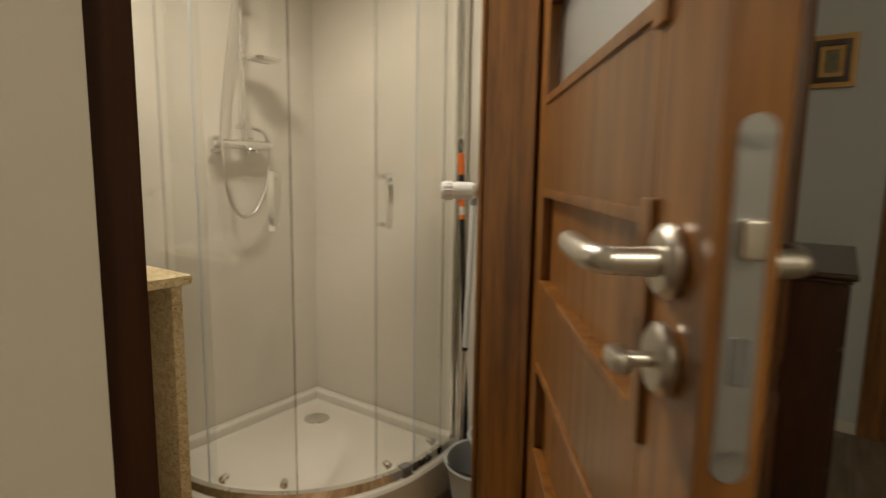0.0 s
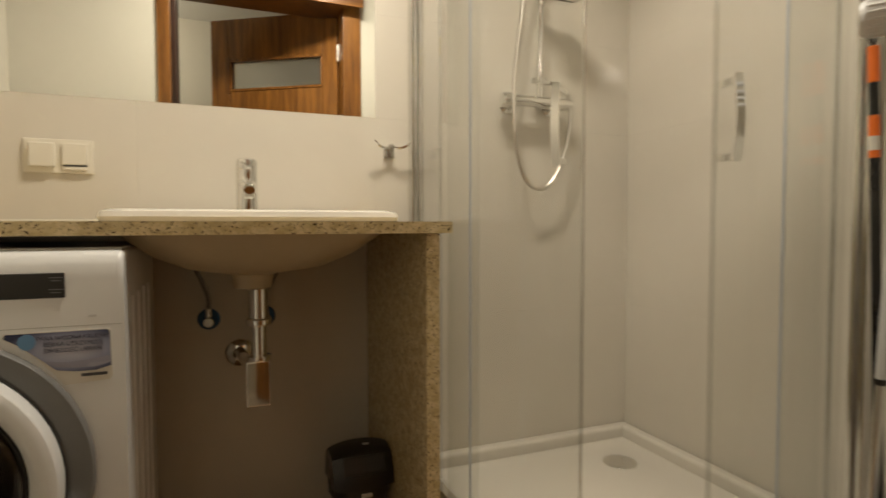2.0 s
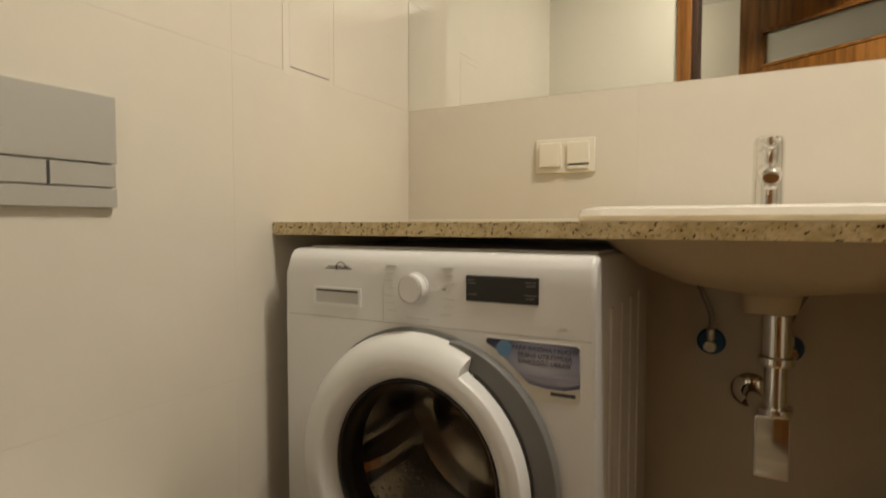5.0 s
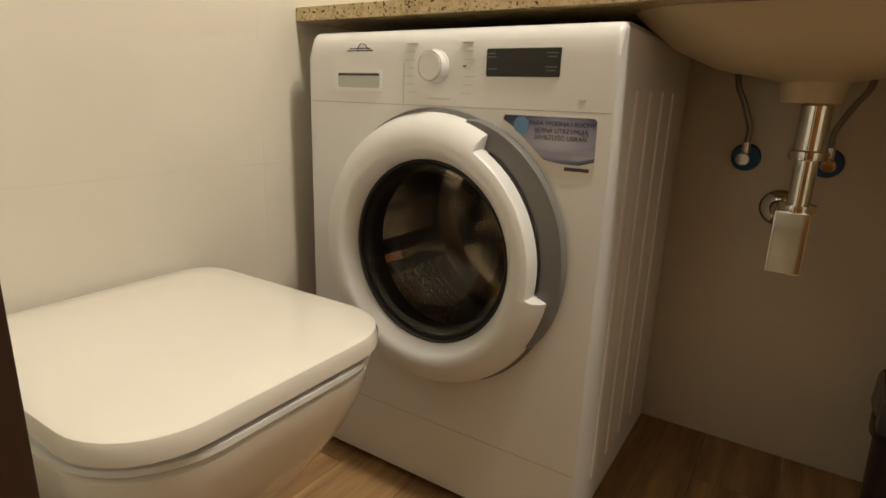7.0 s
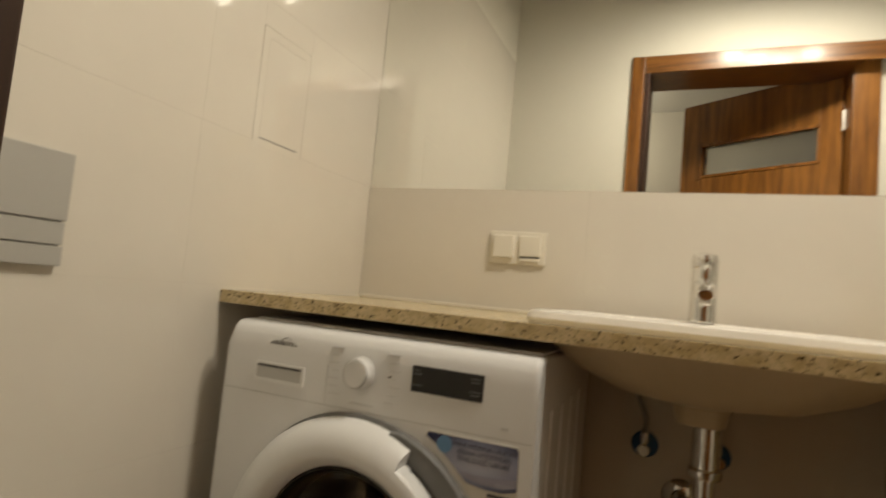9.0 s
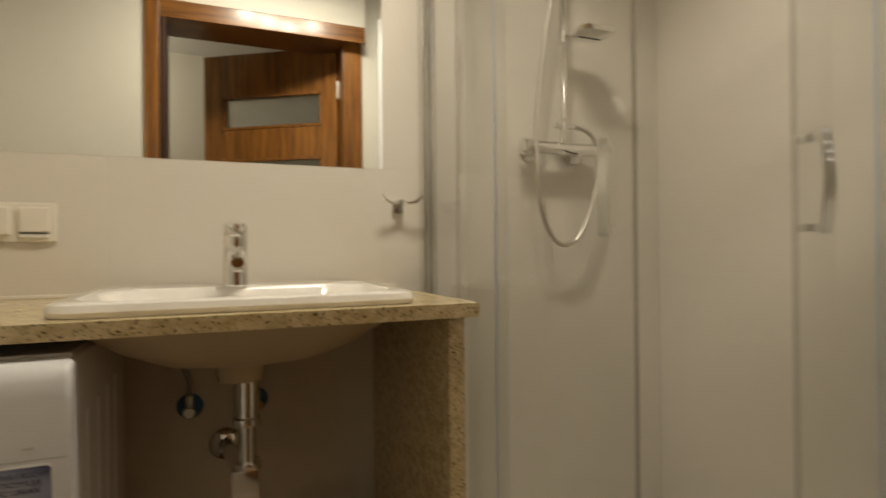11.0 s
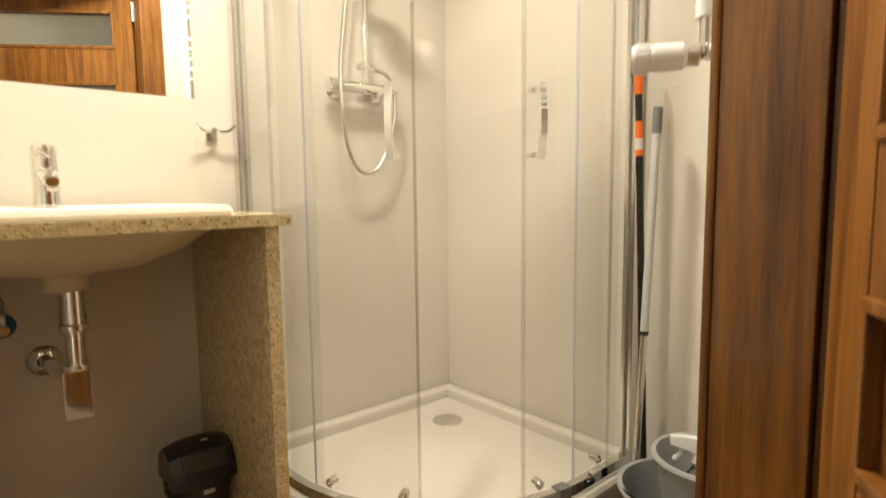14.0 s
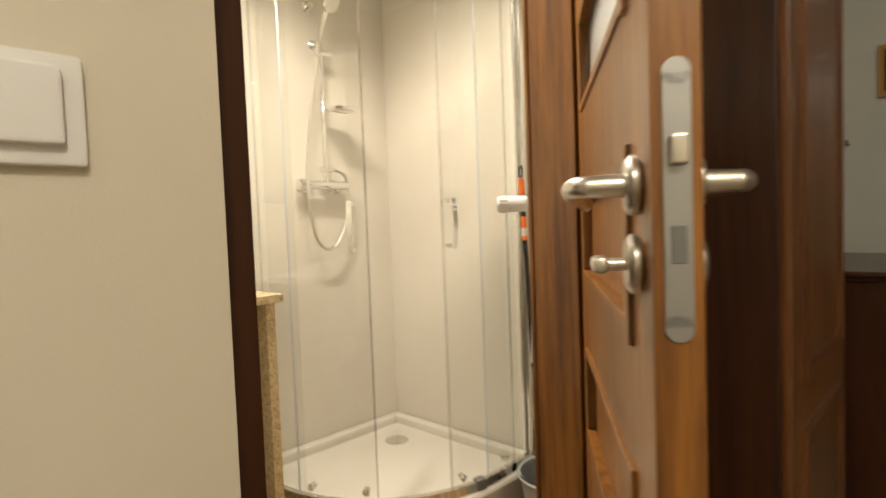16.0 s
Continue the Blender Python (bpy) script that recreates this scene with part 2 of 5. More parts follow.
MIRROR = mat("mirror_silver", (0.90, 0.91, 0.88), 0.0, 1.0)
SHOWERGLASS = pane_glass("shower_glass", (0.98, 0.982, 0.975))
SEAL = pane_glass("clear_seal", (0.93, 0.93, 0.92), 0.16)
DARKSEAL = mat("glass_edge", (0.46, 0.49, 0.53), 0.2)
FROST = glass("frosted_glass", (0.93, 0.94, 0.93), 0.55, 1.3)
BOWLGLASS = pane_glass("bowl_glass", (0.92, 0.90, 0.86), 0.03)
BLUE = mat("blue_rosette", (0.015, 0.10, 0.26), 0.35, grain=0.04, scale=90)
ORANGE = mat("orange_plastic", (0.80, 0.17, 0.02), 0.35, grain=0.03, scale=90)
MAGENTA = mat("magenta_cap", (0.45, 0.03, 0.22), 0.3)
YELLOW = mat("yellow_cloth", (0.75, 0.56, 0.08), 0.9, grain=0.12, scale=140, bump=0.4, bump_scale=900)
CLOTH = mat("patterned_cloth", (0.66, 0.58, 0.46), 0.9, grain=0.45, scale=55, stain=0.15, stain_scale=20, bump=0.4, bump_scale=900)
LABEL = sticker_print()
LABELPALE = mat("sticker_pale_print", (0.30, 0.30, 0.38), 0.25, stain=0.3, stain_scale=14)
LABELWHITE = mat("sticker_white", (0.66, 0.63, 0.57), 0.3)
LABELINK = mat("sticker_ink", (0.014, 0.016, 0.05), 0.3)
INK = mat("ink", (0.05, 0.05, 0.055), 0.5)
PALEINK = mat("pale_ink", (0.56, 0.56, 0.56), 0.5)
SKYBLUE = mat("badge_blue", (0.12, 0.26, 0.46), 0.3)
GOLD = mat("gilt", (0.42, 0.24, 0.07), 0.35, 0.6, grain=0.2, scale=120)
CANVAS = mat("canvas", (0.24, 0.21, 0.13), 0.7, grain=0.6, scale=40, stain=0.4, stain_scale=18)
LOCKGREY = mat("lock_plate_metal", (0.40, 0.41, 0.42), 0.38, 0.8, grain=0.04, scale=90)
LAMPGLOW = emit("lamp_glow", (1.0, 0.88, 0.70), 120)

# ---- helpers ----
def thing(name, at, label, category, group="", kind=""):
    ob = new(name)
    ob.location = at
    ob.empty_display_size = 0.05
    return tagged(ob, label, category, group, kind)


def mesh_of(name, bm, material, smooth=True):
    bmesh.ops.recalc_face_normals(bm, faces=bm.faces[:])
    me = bpy.data.meshes.new(name)
    bm.to_mesh(me)
    bm.free()
    me.materials.append(material)
    if smooth:
        me.polygons.foreach_set("use_smooth", [True] * len(me.polygons))
        me.set_sharp_from_angle(angle=radians(32))
    return me


def even_flats(ob):
    """Keep large flat faces flat beside rounded edges."""
    mod = ob.modifiers.new("even_flats", "WEIGHTED_NORMAL")
    mod.keep_sharp = True


def part(name, bm, material, parent=None, label="", smooth=True):
    ob = new(name, mesh_of(name, bm, material, smooth))
    if smooth:
        even_flats(ob)
    if parent is not None:
        ob.parent = parent
        if parent.type == "EMPTY":
            ob.matrix_parent_inverse = Matrix.Translation(-Vector(parent.location))
    if label:
        tagged(ob, label)
    return ob


def solid(name, bm, material, label, category, kind="", group=""):
    ob = new(name, mesh_of(name, bm, material))
    even_flats(ob)
    return tagged(ob, label, category, group, kind)


def joined(*bms):
    out = bmesh.new()
    for b in bms:
        me = bpy.data.meshes.new("tmp")
        b.to_mesh(me)
        b.free()
        out.from_mesh(me)
        bpy.data.meshes.remove(me)
    return out


def box(x0, x1, y0, y1, z0, z1, bevel=0.0, seg=2):
    bm = bmesh.new()
    bmesh.ops.create_cube(bm, size=1)
    for v in bm.verts:
        v.co = Vector(((x0 + x1) / 2 + v.co.x * (x1 - x0), (y0 + y1) / 2 + v.co.y * (y1 - y0), (z0 + z1) / 2 + v.co.z * (z1 - z0)))
    if bevel:
        bmesh.ops.bevel(bm, geom=bm.edges[:], offset=bevel, segments=seg, profile=0.5, affect="EDGES")
    return bm


def frame_to(axis):
    z = Vector(axis).normalized()
    x = z.orthogonal().normalized()
    return Matrix((x, z.cross(x), z)).transposed().to_4x4()


def lathe(profile, at, axis=(0, 0, 1), seg=32):
    """Turn a profile of (radius, height) pairs round an axis."""
    bm = bmesh.new()
    m = Matrix.Translation(at) @ frame_to(axis)
    rings = []
    for r, h in profile:
        if r < 1e-6:
            rings.append([bm.verts.new(m @ Vector((0, 0, h)))])
        else:
            rings.append([bm.verts.new(m @ Vector((r * math.cos(2 * math.pi * i / seg), r * math.sin(2 * math.pi * i / seg), h))) for i in range(seg)])
    for a, b in zip(rings, rings[1:]):
        for i in range(seg):
            j = (i + 1) % seg
            if len(a) == 1 and len(b) == 1:
                continue
            if len(a) == 1:
                bm.faces.new((a[0], b[j], b[i]))
            elif len(b) == 1:
                bm.faces.new((a[i], a[j], b[0]))
            else:
                bm.faces.new((a[i], a[j], b[j], b[i]))
    return bm


def rod(a, b, r, seg=16, r2=None):
    a, b = Vector(a), Vector(b)
    h = (b - a).length
    r2 = r if r2 is None else r2
    e = min(r, r2, h) * 0.18
    return lathe([(0, 0), (r - e, 0), (r, e), (r2, h - e), (r2 - e, h), (0, h)], a, b - a, seg)


def tube(points, r, seg=10, closed=False):
    """A round tube along points."""
    pts = [Vector(p) for p in points]
    bm = bmesh.new()
    rings = []
    up = None
    n = len(pts)
    for i, p in enumerate(pts):
        d = (pts[(i + 1) % n if closed else min(i + 1, n - 1)] - pts[i - 1 if (closed or i) else 0]).normalized()
        if up is None:
            up = d.orthogonal().normalized()
        up = (up - d * up.dot(d)).normalized()
        s = d.cross(up)
        rings.append([bm.verts.new(p + r * (math.cos(2 * math.pi * k / seg) * up + math.sin(2 * math.pi * k / seg) * s)) for k in range(seg)])
    pairs = list(zip(rings, rings[1:])) + ([(rings[-1], rings[0])] if closed else [])
    for a, b in pairs:
        for k in range(seg):
            bm.faces.new((a[k], a[(k + 1) % seg], b[(k + 1) % seg], b[k]))
    if not closed:
        bm.faces.new(rings[0])
        bm.faces.new(rings[-1])
    return bm


def smooth_path(points, n=8):
    """Catmull-Rom through points."""
    p = [Vector(q) for q in points]
    p = [2 * p[0] - p[1]] + p + [2 * p[-1] - p[-2]]
    out = []
    for i in range(1, len(p) - 2):
        for k in range(n):
            t = k / n
            a, b, c, d = p[i - 1], p[i], p[i + 1], p[i + 2]
            out.append(0.5 * ((2 * b) + (c - a) * t + (2 * a - 5 * b + 4 * c - d) * t * t + (3 * b - a - 3 * c + d) * t ** 3))
    return out + [p[-2]]


def rounded(x0, x1, y0, y1, r, n=6):
    """Outline of a rounded rectangle, counter-clockwise. r: one radius, or four from the low corner on."""
    rs = r if isinstance(r, (tuple, list)) else (r,) * 4
    out = []
    for (cx, cy, a0), rr in zip(((x0, y0, 180), (x1, y0, 270), (x1, y1, 0), (x0, y1, 90)), rs):
        ox, oy = cx + (rr if cx == x0 else -rr), cy + (rr if cy == y0 else -rr)
        for i in range(n + 1):
            a = radians(a0 + 90 * i / n)
            out.append((ox + rr * math.cos(a), oy + rr * math.sin(a)))
    return out


def loft(sections, cap0=True, cap1=True):
    """Skin outlines of equal count: each a list of 3D points."""
    bm = bmesh.new()
    rings = [[bm.verts.new(p) for p in s] for s in sections]
    n = len(rings[0])
    for a, b in zip(rings, rings[1:]):
        for i in range(n):
            bm.faces.new((a[i], a[(i + 1) % n], b[(i + 1) % n], b[i]))
    if cap0:
        bm.faces.new(rings[0][::-1])
    if cap1:
        bm.faces.new(rings[-1])
    return bm


def moved(bm, m):
    bmesh.ops.transform(bm, matrix=m, verts=bm.verts[:])
    return bm


def ring_plate(outer, inner, y0, y1):
    """A flat frame between two outlines (x, z) of equal count, from y0 to y1."""
    o0 = [(x, y0, z) for x, z in outer]
    o1 = [(x, y1, z) for x, z in outer]
    i1 = [(x, y1, z) for x, z in inner]
    i0 = [(x, y0, z) for x, z in inner]
    bm = loft([o0, o1, i1, i0, o0], False, False)
    bmesh.ops.remove_doubles(bm, verts=bm.verts[:], dist=1e-5)
    return bm

# ---- the setting ----
XW, XE, YN, TOP = -0.345, 1.778, 2.0, 2.6
BACK_W, BACK_E, HALL_Y, FRAME_Y = 0.752, 0.683, 0.425, 0.50      # bath faces of the door wall, its hall face, and the recessed frame
ROW0, ROWH, TILEW = 0.0145, 0.2955, 0.60
TILE_TOP = ROW0 + 7 * ROWH

wall_north = solid("wall_north", box(XW - 0.12, XE + 0.12, YN + 0.006, YN + 0.14, 0, TOP), GROUT, "beige glossy tiled wall behind the washbasin counter", "wall", "structure")
wall_west = solid("wall_west", box(XW - 0.14, XW - 0.006, 0.3, YN + 0.006, 0, TOP), GROUT, "beige glossy tiled wall behind the toilet", "wall", "structure")
wall_east = solid("wall_east", box(XE + 0.006, XE + 0.14, FRAME_Y, YN + 0.006, 0, TOP), GROUT, "beige glossy tiled wall of the shower corner", "wall", "structure")
solid("wall_plaster_north", box(XW, XE, YN + 0.001, YN + 0.006, TILE_TOP, TOP), PAINT, "cream painted plaster above the tiles", "wall", "structure")
solid("wall_plaster_west", box(XW - 0.006, XW - 0.001, BACK_W, YN, TILE_TOP, TOP), PAINT, "cream painted plaster above the tiles", "wall", "structure")
solid("wall_plaster_east", box(XE + 0.001, XE + 0.006, BACK_E, YN, TILE_TOP, TOP), PAINT, "cream painted plaster above the tiles", "wall", "structure")
OPEN0, OPEN1, OPENTOP = 0.262, 1.085, 2.015
solid("wall_south", joined(
    box(XW, OPEN0, FRAME_Y, BACK_W, 0, TOP), box(OPEN1, XE, FRAME_Y, BACK_E, 0, TOP),
    box(OPEN0, 1.153, FRAME_Y, BACK_W, OPENTOP, TOP)), PAINT, "cream painted wall round the bathroom doorway", "wall", "structure")
solid("wall_hall", joined(
    box(-1.6, 0.217, HALL_Y, FRAME_Y, 0, TOP), box(1.135, 3.3, HALL_Y, FRAME_Y, 0, TOP),
    box(0.217, 1.135, HALL_Y, FRAME_Y, 2.075, TOP)), HALLPAINT, "beige painted hallway wall", "wall", "structure")
solid("wall_hall_end", box(3.2, 3.32, -1.7, HALL_Y, 0, TOP), ENDLIGHT, "end wall of the hallway, its cooler light put into a paler grey", "wall", "structure")
solid("wall_hall_south", box(-1.6, 3.2, -1.72, -1.6, 0, TOP), HALLPAINT, "beige painted hallway wall", "wall", "structure")
solid("wall_hall_west", box(-1.72, -1.6, -1.72, FRAME_Y, 0, TOP), HALLPAINT, "beige painted hallway wall", "wall", "structure")
solid("ceiling", box(XW - 0.14, XE + 0.14, FRAME_Y, YN + 0.14, TOP, TOP + 0.1), CEIL, "white painted bathroom ceiling", "ceiling", "structure")
solid("ceiling_hall", box(-1.72, 3.32, -1.72, FRAME_Y, TOP, TOP + 0.1), CEIL, "white painted hallway ceiling", "ceiling", "structure")
floor = solid("floor", box(XW - 0.14, XE + 0.14, FRAME_Y + 0.03, YN + 0.14, -0.12, -0.006), GROUT, "wood-look plank floor of the bathroom", "floor", "structure")
floor_hall = solid("floor_hall", box(-1.72, 3.32, -1.72, FRAME_Y + 0.03, -0.12, -0.006), GROUT, "brown laminate hallway floor", "floor", "structure")
solid("baseboard", box(3.188, 3.2, -0.064, HALL_Y, 0, 0.06, 0.003), CREAMPLASTIC, "low cream baseboard of the hallway", "baseboard", "structure")
solid("trim", box(XW, 0.90, YN - 0.004, YN, 0.893, 0.901, 0.0015), CREAMPLASTIC, "thin cream sealant line along the counter", "trim", "structure")

# door frame: linings and casings, set back behind the hallway plaster
LIN0, LIN1 = 0.285, 1.060
frame_ob = tagged(new("door_1"), "walnut-brown wooden door frame of the bathroom doorway", "door frame", "", "structure")
# left jamb coloured darker than the right one to hold its shade
part("jamb", joined(box(OPEN0, LIN0, FRAME_Y + 0.030, BACK_W + 0.009, 0, 1.995, 0.002), box(OPEN0, LIN0 - 0.012, FRAME_Y, FRAME_Y + 0.028, 0, 1.995, 0.002)), SHADEWOOD, frame_ob, "walnut jamb, its shade put into a darker brown")
part("jamb", joined(box(LIN1, OPEN1, FRAME_Y + 0.070, BACK_E, 0, 1.995, 0.002), box(LIN1 + 0.012, OPEN1, FRAME_Y, FRAME_Y + 0.068, 0, 1.995, 0.002)), DOORWOOD, frame_ob)
part("head_jamb", box(OPEN0, OPEN1, FRAME_Y, BACK_W, 1.995, OPENTOP, 0.002), DOORWOOD_H, frame_ob)
part("casing", box(0.206, OPEN0 - 0.0005, BACK_W, BACK_W + 0.013, 0, 2.062, 0.004), DOORWOOD, frame_ob)
part("casing", box(LIN1 - 0.003, 1.150, BACK_E, BACK_E + 0.012, 0, 2.014, 0.004), DOORWOOD, frame_ob)
part("head_casing", box(OPEN0, 1.150, BACK_W, BACK_W + 0.012, 1.985, 2.062, 0.004), DOORWOOD_H, frame_ob)
# left hall casing darkened the same way, shade in the colour
part("casing", box(0.218, LIN0 - 0.010, FRAME_Y - 0.015, FRAME_Y, 0, 2.07, 0.004), SHADEWOOD, frame_ob, "walnut casing, its shade put into a darker brown")
part("casing", box(LIN1 + 0.012, 1.134, FRAME_Y - 0.013, FRAME_Y, 0, 2.07, 0.004), DOORWOOD, frame_ob)
part("head_casing", box(LIN0 - 0.009, LIN1 + 0.0115, FRAME_Y - 0.012, FRAME_Y, 2.0, 2.07, 0.004), DOORWOOD_H, frame_ob)
part("strike_plate", joined(box(LIN0 - 0.013, LIN0 - 0.0105, FRAME_Y + 0.002, FRAME_Y + 0.026, 0.99, 1.20, 0.001), box(LIN0 - 0.002, LIN0 + 0.0015, FRAME_Y + 0.029, FRAME_Y + 0.036, 0.99, 1.20, 0.0005)), STEEL, frame_ob, "brushed steel strike plate")
part("threshold", box(LIN0, LIN1, FRAME_Y + 0.01, FRAME_Y + 0.05, -0.004, 0.006, 0.003), STEEL, frame_ob, "narrow metal threshold strip")

# door leaf, standing open into the hall
LEAF = Matrix(((-0.8307, 0.5567, 0, 0.984), (-0.5567, -0.8307, 0, 0.510), (0, 0, 1, 0.009), (0, 0, 0, 1)))
X0, X1, EDGE0, EDGE1, THICK = 0.0, 0.562, -0.085, 0.668, 0.04
BOTTOMS = [0.336, 0.652, 0.970, 1.292, 1.626]
PH = 0.172
leaf = thing("door_leaf", LEAF @ Vector((EDGE0, THICK / 2, 0.01)), "open walnut-brown door leaf with two frosted panes", "door")


def leaf_part(name, bm, material, parent=leaf, label=""):
    return part(name, moved(bm, LEAF), material, parent, label)


leaf_part("stile", box(EDGE0, X0, 0, THICK, 0.01, 2.022, 0.002), DOORWOOD)
leaf_part("stile", box(X1, EDGE1, 0, THICK, 0.01, 2.022, 0.003), DOORWOOD)
levels = [0.01] + [v for b in BOTTOMS for v in (b, b + PH)] + [2.022]
for lo, hi in zip(levels[0::2], levels[1::2]):
    leaf_part("rail", box(X0 + 0.0006, X1 - 0.0006, 0.0006, THICK - 0.0006, lo, hi, 0.003), DOORWOOD)
for i, b in enumerate(BOTTOMS):
    glazed = i > 2
    if glazed:
        leaf_part("pane", box(X0 + 0.001, X1 - 0.001, 0.017, 0.023, b + 0.001, b + PH - 0.001), FROST, leaf, "frosted glass pane")
    else:
        leaf_part("panel", box(X0 + 0.001, X1 - 0.001, 0.014, 0.028, b + 0.001, b + PH - 0.001), DOORWOOD)
    for side in (0, 1):
        y0, y1 = ((-0.004, 0.016), (0.026, 0.044))[side]
        leaf_part("moulding", box(X0 - 0.002, X1 + 0.002, y0, y1, b - 0.003, b + 0.012, 0.003), DOORWOOD)
        leaf_part("moulding", box(X0 - 0.002, X1 + 0.002, y0, y1, b + PH - 0.012, b + PH + 0.003, 0.003), DOORWOOD)
        leaf_part("moulding", box(X0 - 0.001, X0 + 0.010, y0, y1 - 0.0005, b + 0.012, b + PH - 0.012, 0.003), DOORWOOD)
        leaf_part("moulding", box(X1 - 0.014, X1 + 0.012, y0 - 0.002, y1, b - 0.012, b + PH + 0.012, 0.003), DOORWOOD)
RX = 0.612
for s in (-1, 1):
    base = 0.0 if s < 0 else THICK
    lever = leaf_part("door_handle", joined(
        lathe([(0, 0), (0.024, 0), (0.027, 0.003), (0.027, 0.008), (0.022, 0.012), (0.011, 0.013), (0.010, 0.045), (0, 0.045)], (RX, base, 1.112), (0, s, 0), 28),
        tube(smooth_path([(RX, base + s * 0.035, 1.112), (RX - 0.006, base + s * 0.048, 1.112), (RX - 0.03, base + s * 0.054, 1.1125), (RX - 0.09, base + s * 0.053, 1.1125), (RX - 0.125, base + s * 0.047, 1.110), (RX - 0.145, base + s * 0.036, 1.104), (RX - 0.150, base + s * 0.030, 1.101)], 5), 0.0105, 12)), STEEL, leaf, "brushed nickel lever handle")
    leaf_part("thumb_turn" if s < 0 else "lock_rose", joined(
        lathe([(0, 0), (0.024, 0), (0.027, 0.003), (0.027, 0.008), (0.022, 0.012), (0.0, 0.012)], (RX, base, 1.042), (0, s, 0), 28),
        rod((RX, base + s * 0.01, 1.042), (RX, base + s * 0.032, 1.042), 0.006),
        box(RX - 0.016, RX + 0.016, min(base + s * 0.028, base + s * 0.042), max(base + s * 0.028, base + s * 0.042), 1.034, 1.050, 0.005)) if s < 0 else lathe([(0, 0), (0.024, 0), (0.027, 0.003), (0.027, 0.008), (0.022, 0.012), (0.0, 0.012)], (RX, base, 1.042), (0, s, 0), 28), STEEL, leaf, "brushed nickel thumb turn")
lock = leaf_part("lock_plate", joined(box(EDGE1 - 0.001, EDGE1 + 0.002, 0.009, 0.031, 0.994, 1.196, 0.001), lathe([(0.011, 0), (0.011, 0.002), (0, 0.002)], (EDGE1, 0.02, 1.196), (1, 0, 0), 20), lathe([(0.011, 0), (0.011, 0.002), (0, 0.002)], (EDGE1, 0.02, 0.994), (1, 0, 0), 20)), LOCKGREY, leaf, "silver lock face plate")
leaf_part("latch", box(EDGE1 + 0.001, EDGE1 + 0.012, 0.013, 0.027, 1.123, 1.147, 0.003), STEEL, lock)
leaf_part("bolt", box(EDGE1 + 0.001, EDGE1 + 0.0035, 0.014, 0.026, 1.046, 1.076, 0.001), GREYPLASTIC, lock)
for hz in (0.25, 1.75):
    leaf_part("hinge", rod((EDGE0 - 0.006, -0.006, hz), (EDGE0 - 0.006, -0.006, hz + 0.09), 0.007), STEEL)

# ---- mirror, counter, basin ----
mirror = solid("mirror", box(XW + 0.001, 0.867, YN - 0.0005, YN + 0.0055, 1.196, TILE_TOP - 0.004), MIRROR, "large frameless wall mirror above the counter", "mirror")
CT0, CT1, CF = 0.869, 0.893, 1.492


def plate_with_hole(outer, inner, z0, z1):
    o0, o1 = [(x, y, z0) for x, y in outer], [(x, y, z1) for x, y in outer]
    i1, i0 = [(x, y, z1) for x, y in inner], [(x, y, z0) for x, y in inner]
    bm = loft([o0, o1, i1, i0, o0], False, False)
    bmesh.ops.remove_doubles(bm, verts=bm.verts[:], dist=1e-5)
    return bm


counter = solid("countertop", plate_with_hole(rounded(XW + 0.001, 0.893, CF, YN - 0.001, 0.002), rounded(0.270, 0.787, 1.545, 1.875, 0.08), CT0, CT1), STONE, "speckled beige granite countertop with a cut-out for the basin", "countertop")
solid("side_panel", box(0.838, 0.868, CF + 0.012, YN - 0.001, 0, CT0, 0.0015), STONE, "upright speckled beige granite panel holding the countertop", "panel")

basin = thing("washbasin", (0.527, 1.73, 0.893), "white ceramic drop-in washbasin in the granite countertop", "washbasin")


def oval(x0, x1, y0, y1, r, z, wave=0.0):
    pts = rounded(x0, x1, y0, y1, r, 8)
    return [(x, y, z) for x, y in pts]


sections = [oval(0.250, 0.806, 1.530, 1.972, 0.045, 0.8935), oval(0.247, 0.809, 1.527, 1.976, 0.047, 0.902), oval(0.251, 0.805, 1.531, 1.972, 0.045, 0.912), oval(0.260, 0.796, 1.540, 1.963, 0.042, 0.916),
            oval(0.276, 0.780, 1.556, 1.850, 0.075, 0.915), oval(0.284, 0.772, 1.563, 1.842, 0.08, 0.908), oval(0.305, 0.752, 1.580, 1.825, 0.09, 0.875), oval(0.34, 0.717, 1.60, 1.81, 0.095, 0.84), oval(0.41, 0.645, 1.64, 1.785, 0.07, 0.812), oval(0.49, 0.565, 1.69, 1.755, 0.03, 0.806)]
part("bowl", loft(sections, False, True), CERAMIC, basin)
part("underside", loft([oval(0.272, 0.785, 1.535, 1.875, 0.10, 0.8685), oval(0.285, 0.772, 1.545, 1.87, 0.105, 0.855), oval(0.325, 0.730, 1.575, 1.85, 0.11, 0.822), oval(0.385, 0.665, 1.61, 1.81, 0.09, 0.795), oval(0.455, 0.585, 1.67, 1.775, 0.05, 0.782), oval(0.475, 0.565, 1.685, 1.765, 0.038, 0.778), oval(0.480, 0.558, 1.690, 1.760, 0.034, 0.748)], False, True), BISQUE, basin, "unglazed cream underside, darkened for the counter's shade")
part("waste_ring", lathe([(0.012, 0), (0.024, 0), (0.026, 0.002), (0.022, 0.004), (0.0, 0.003)], (0.527, 1.722, 0.807), (0, 0, 1), 24), CHROME, basin, "chrome waste ring")
part("overflow", lathe([(0.008, 0), (0.011, 0), (0.011, 0.003), (0.0, 0.002)], (0.515, 1.835, 0.886), (0, -1, 0.4), 20), INK, basin, "dark overflow hole")

basin.location.x -= 0.012

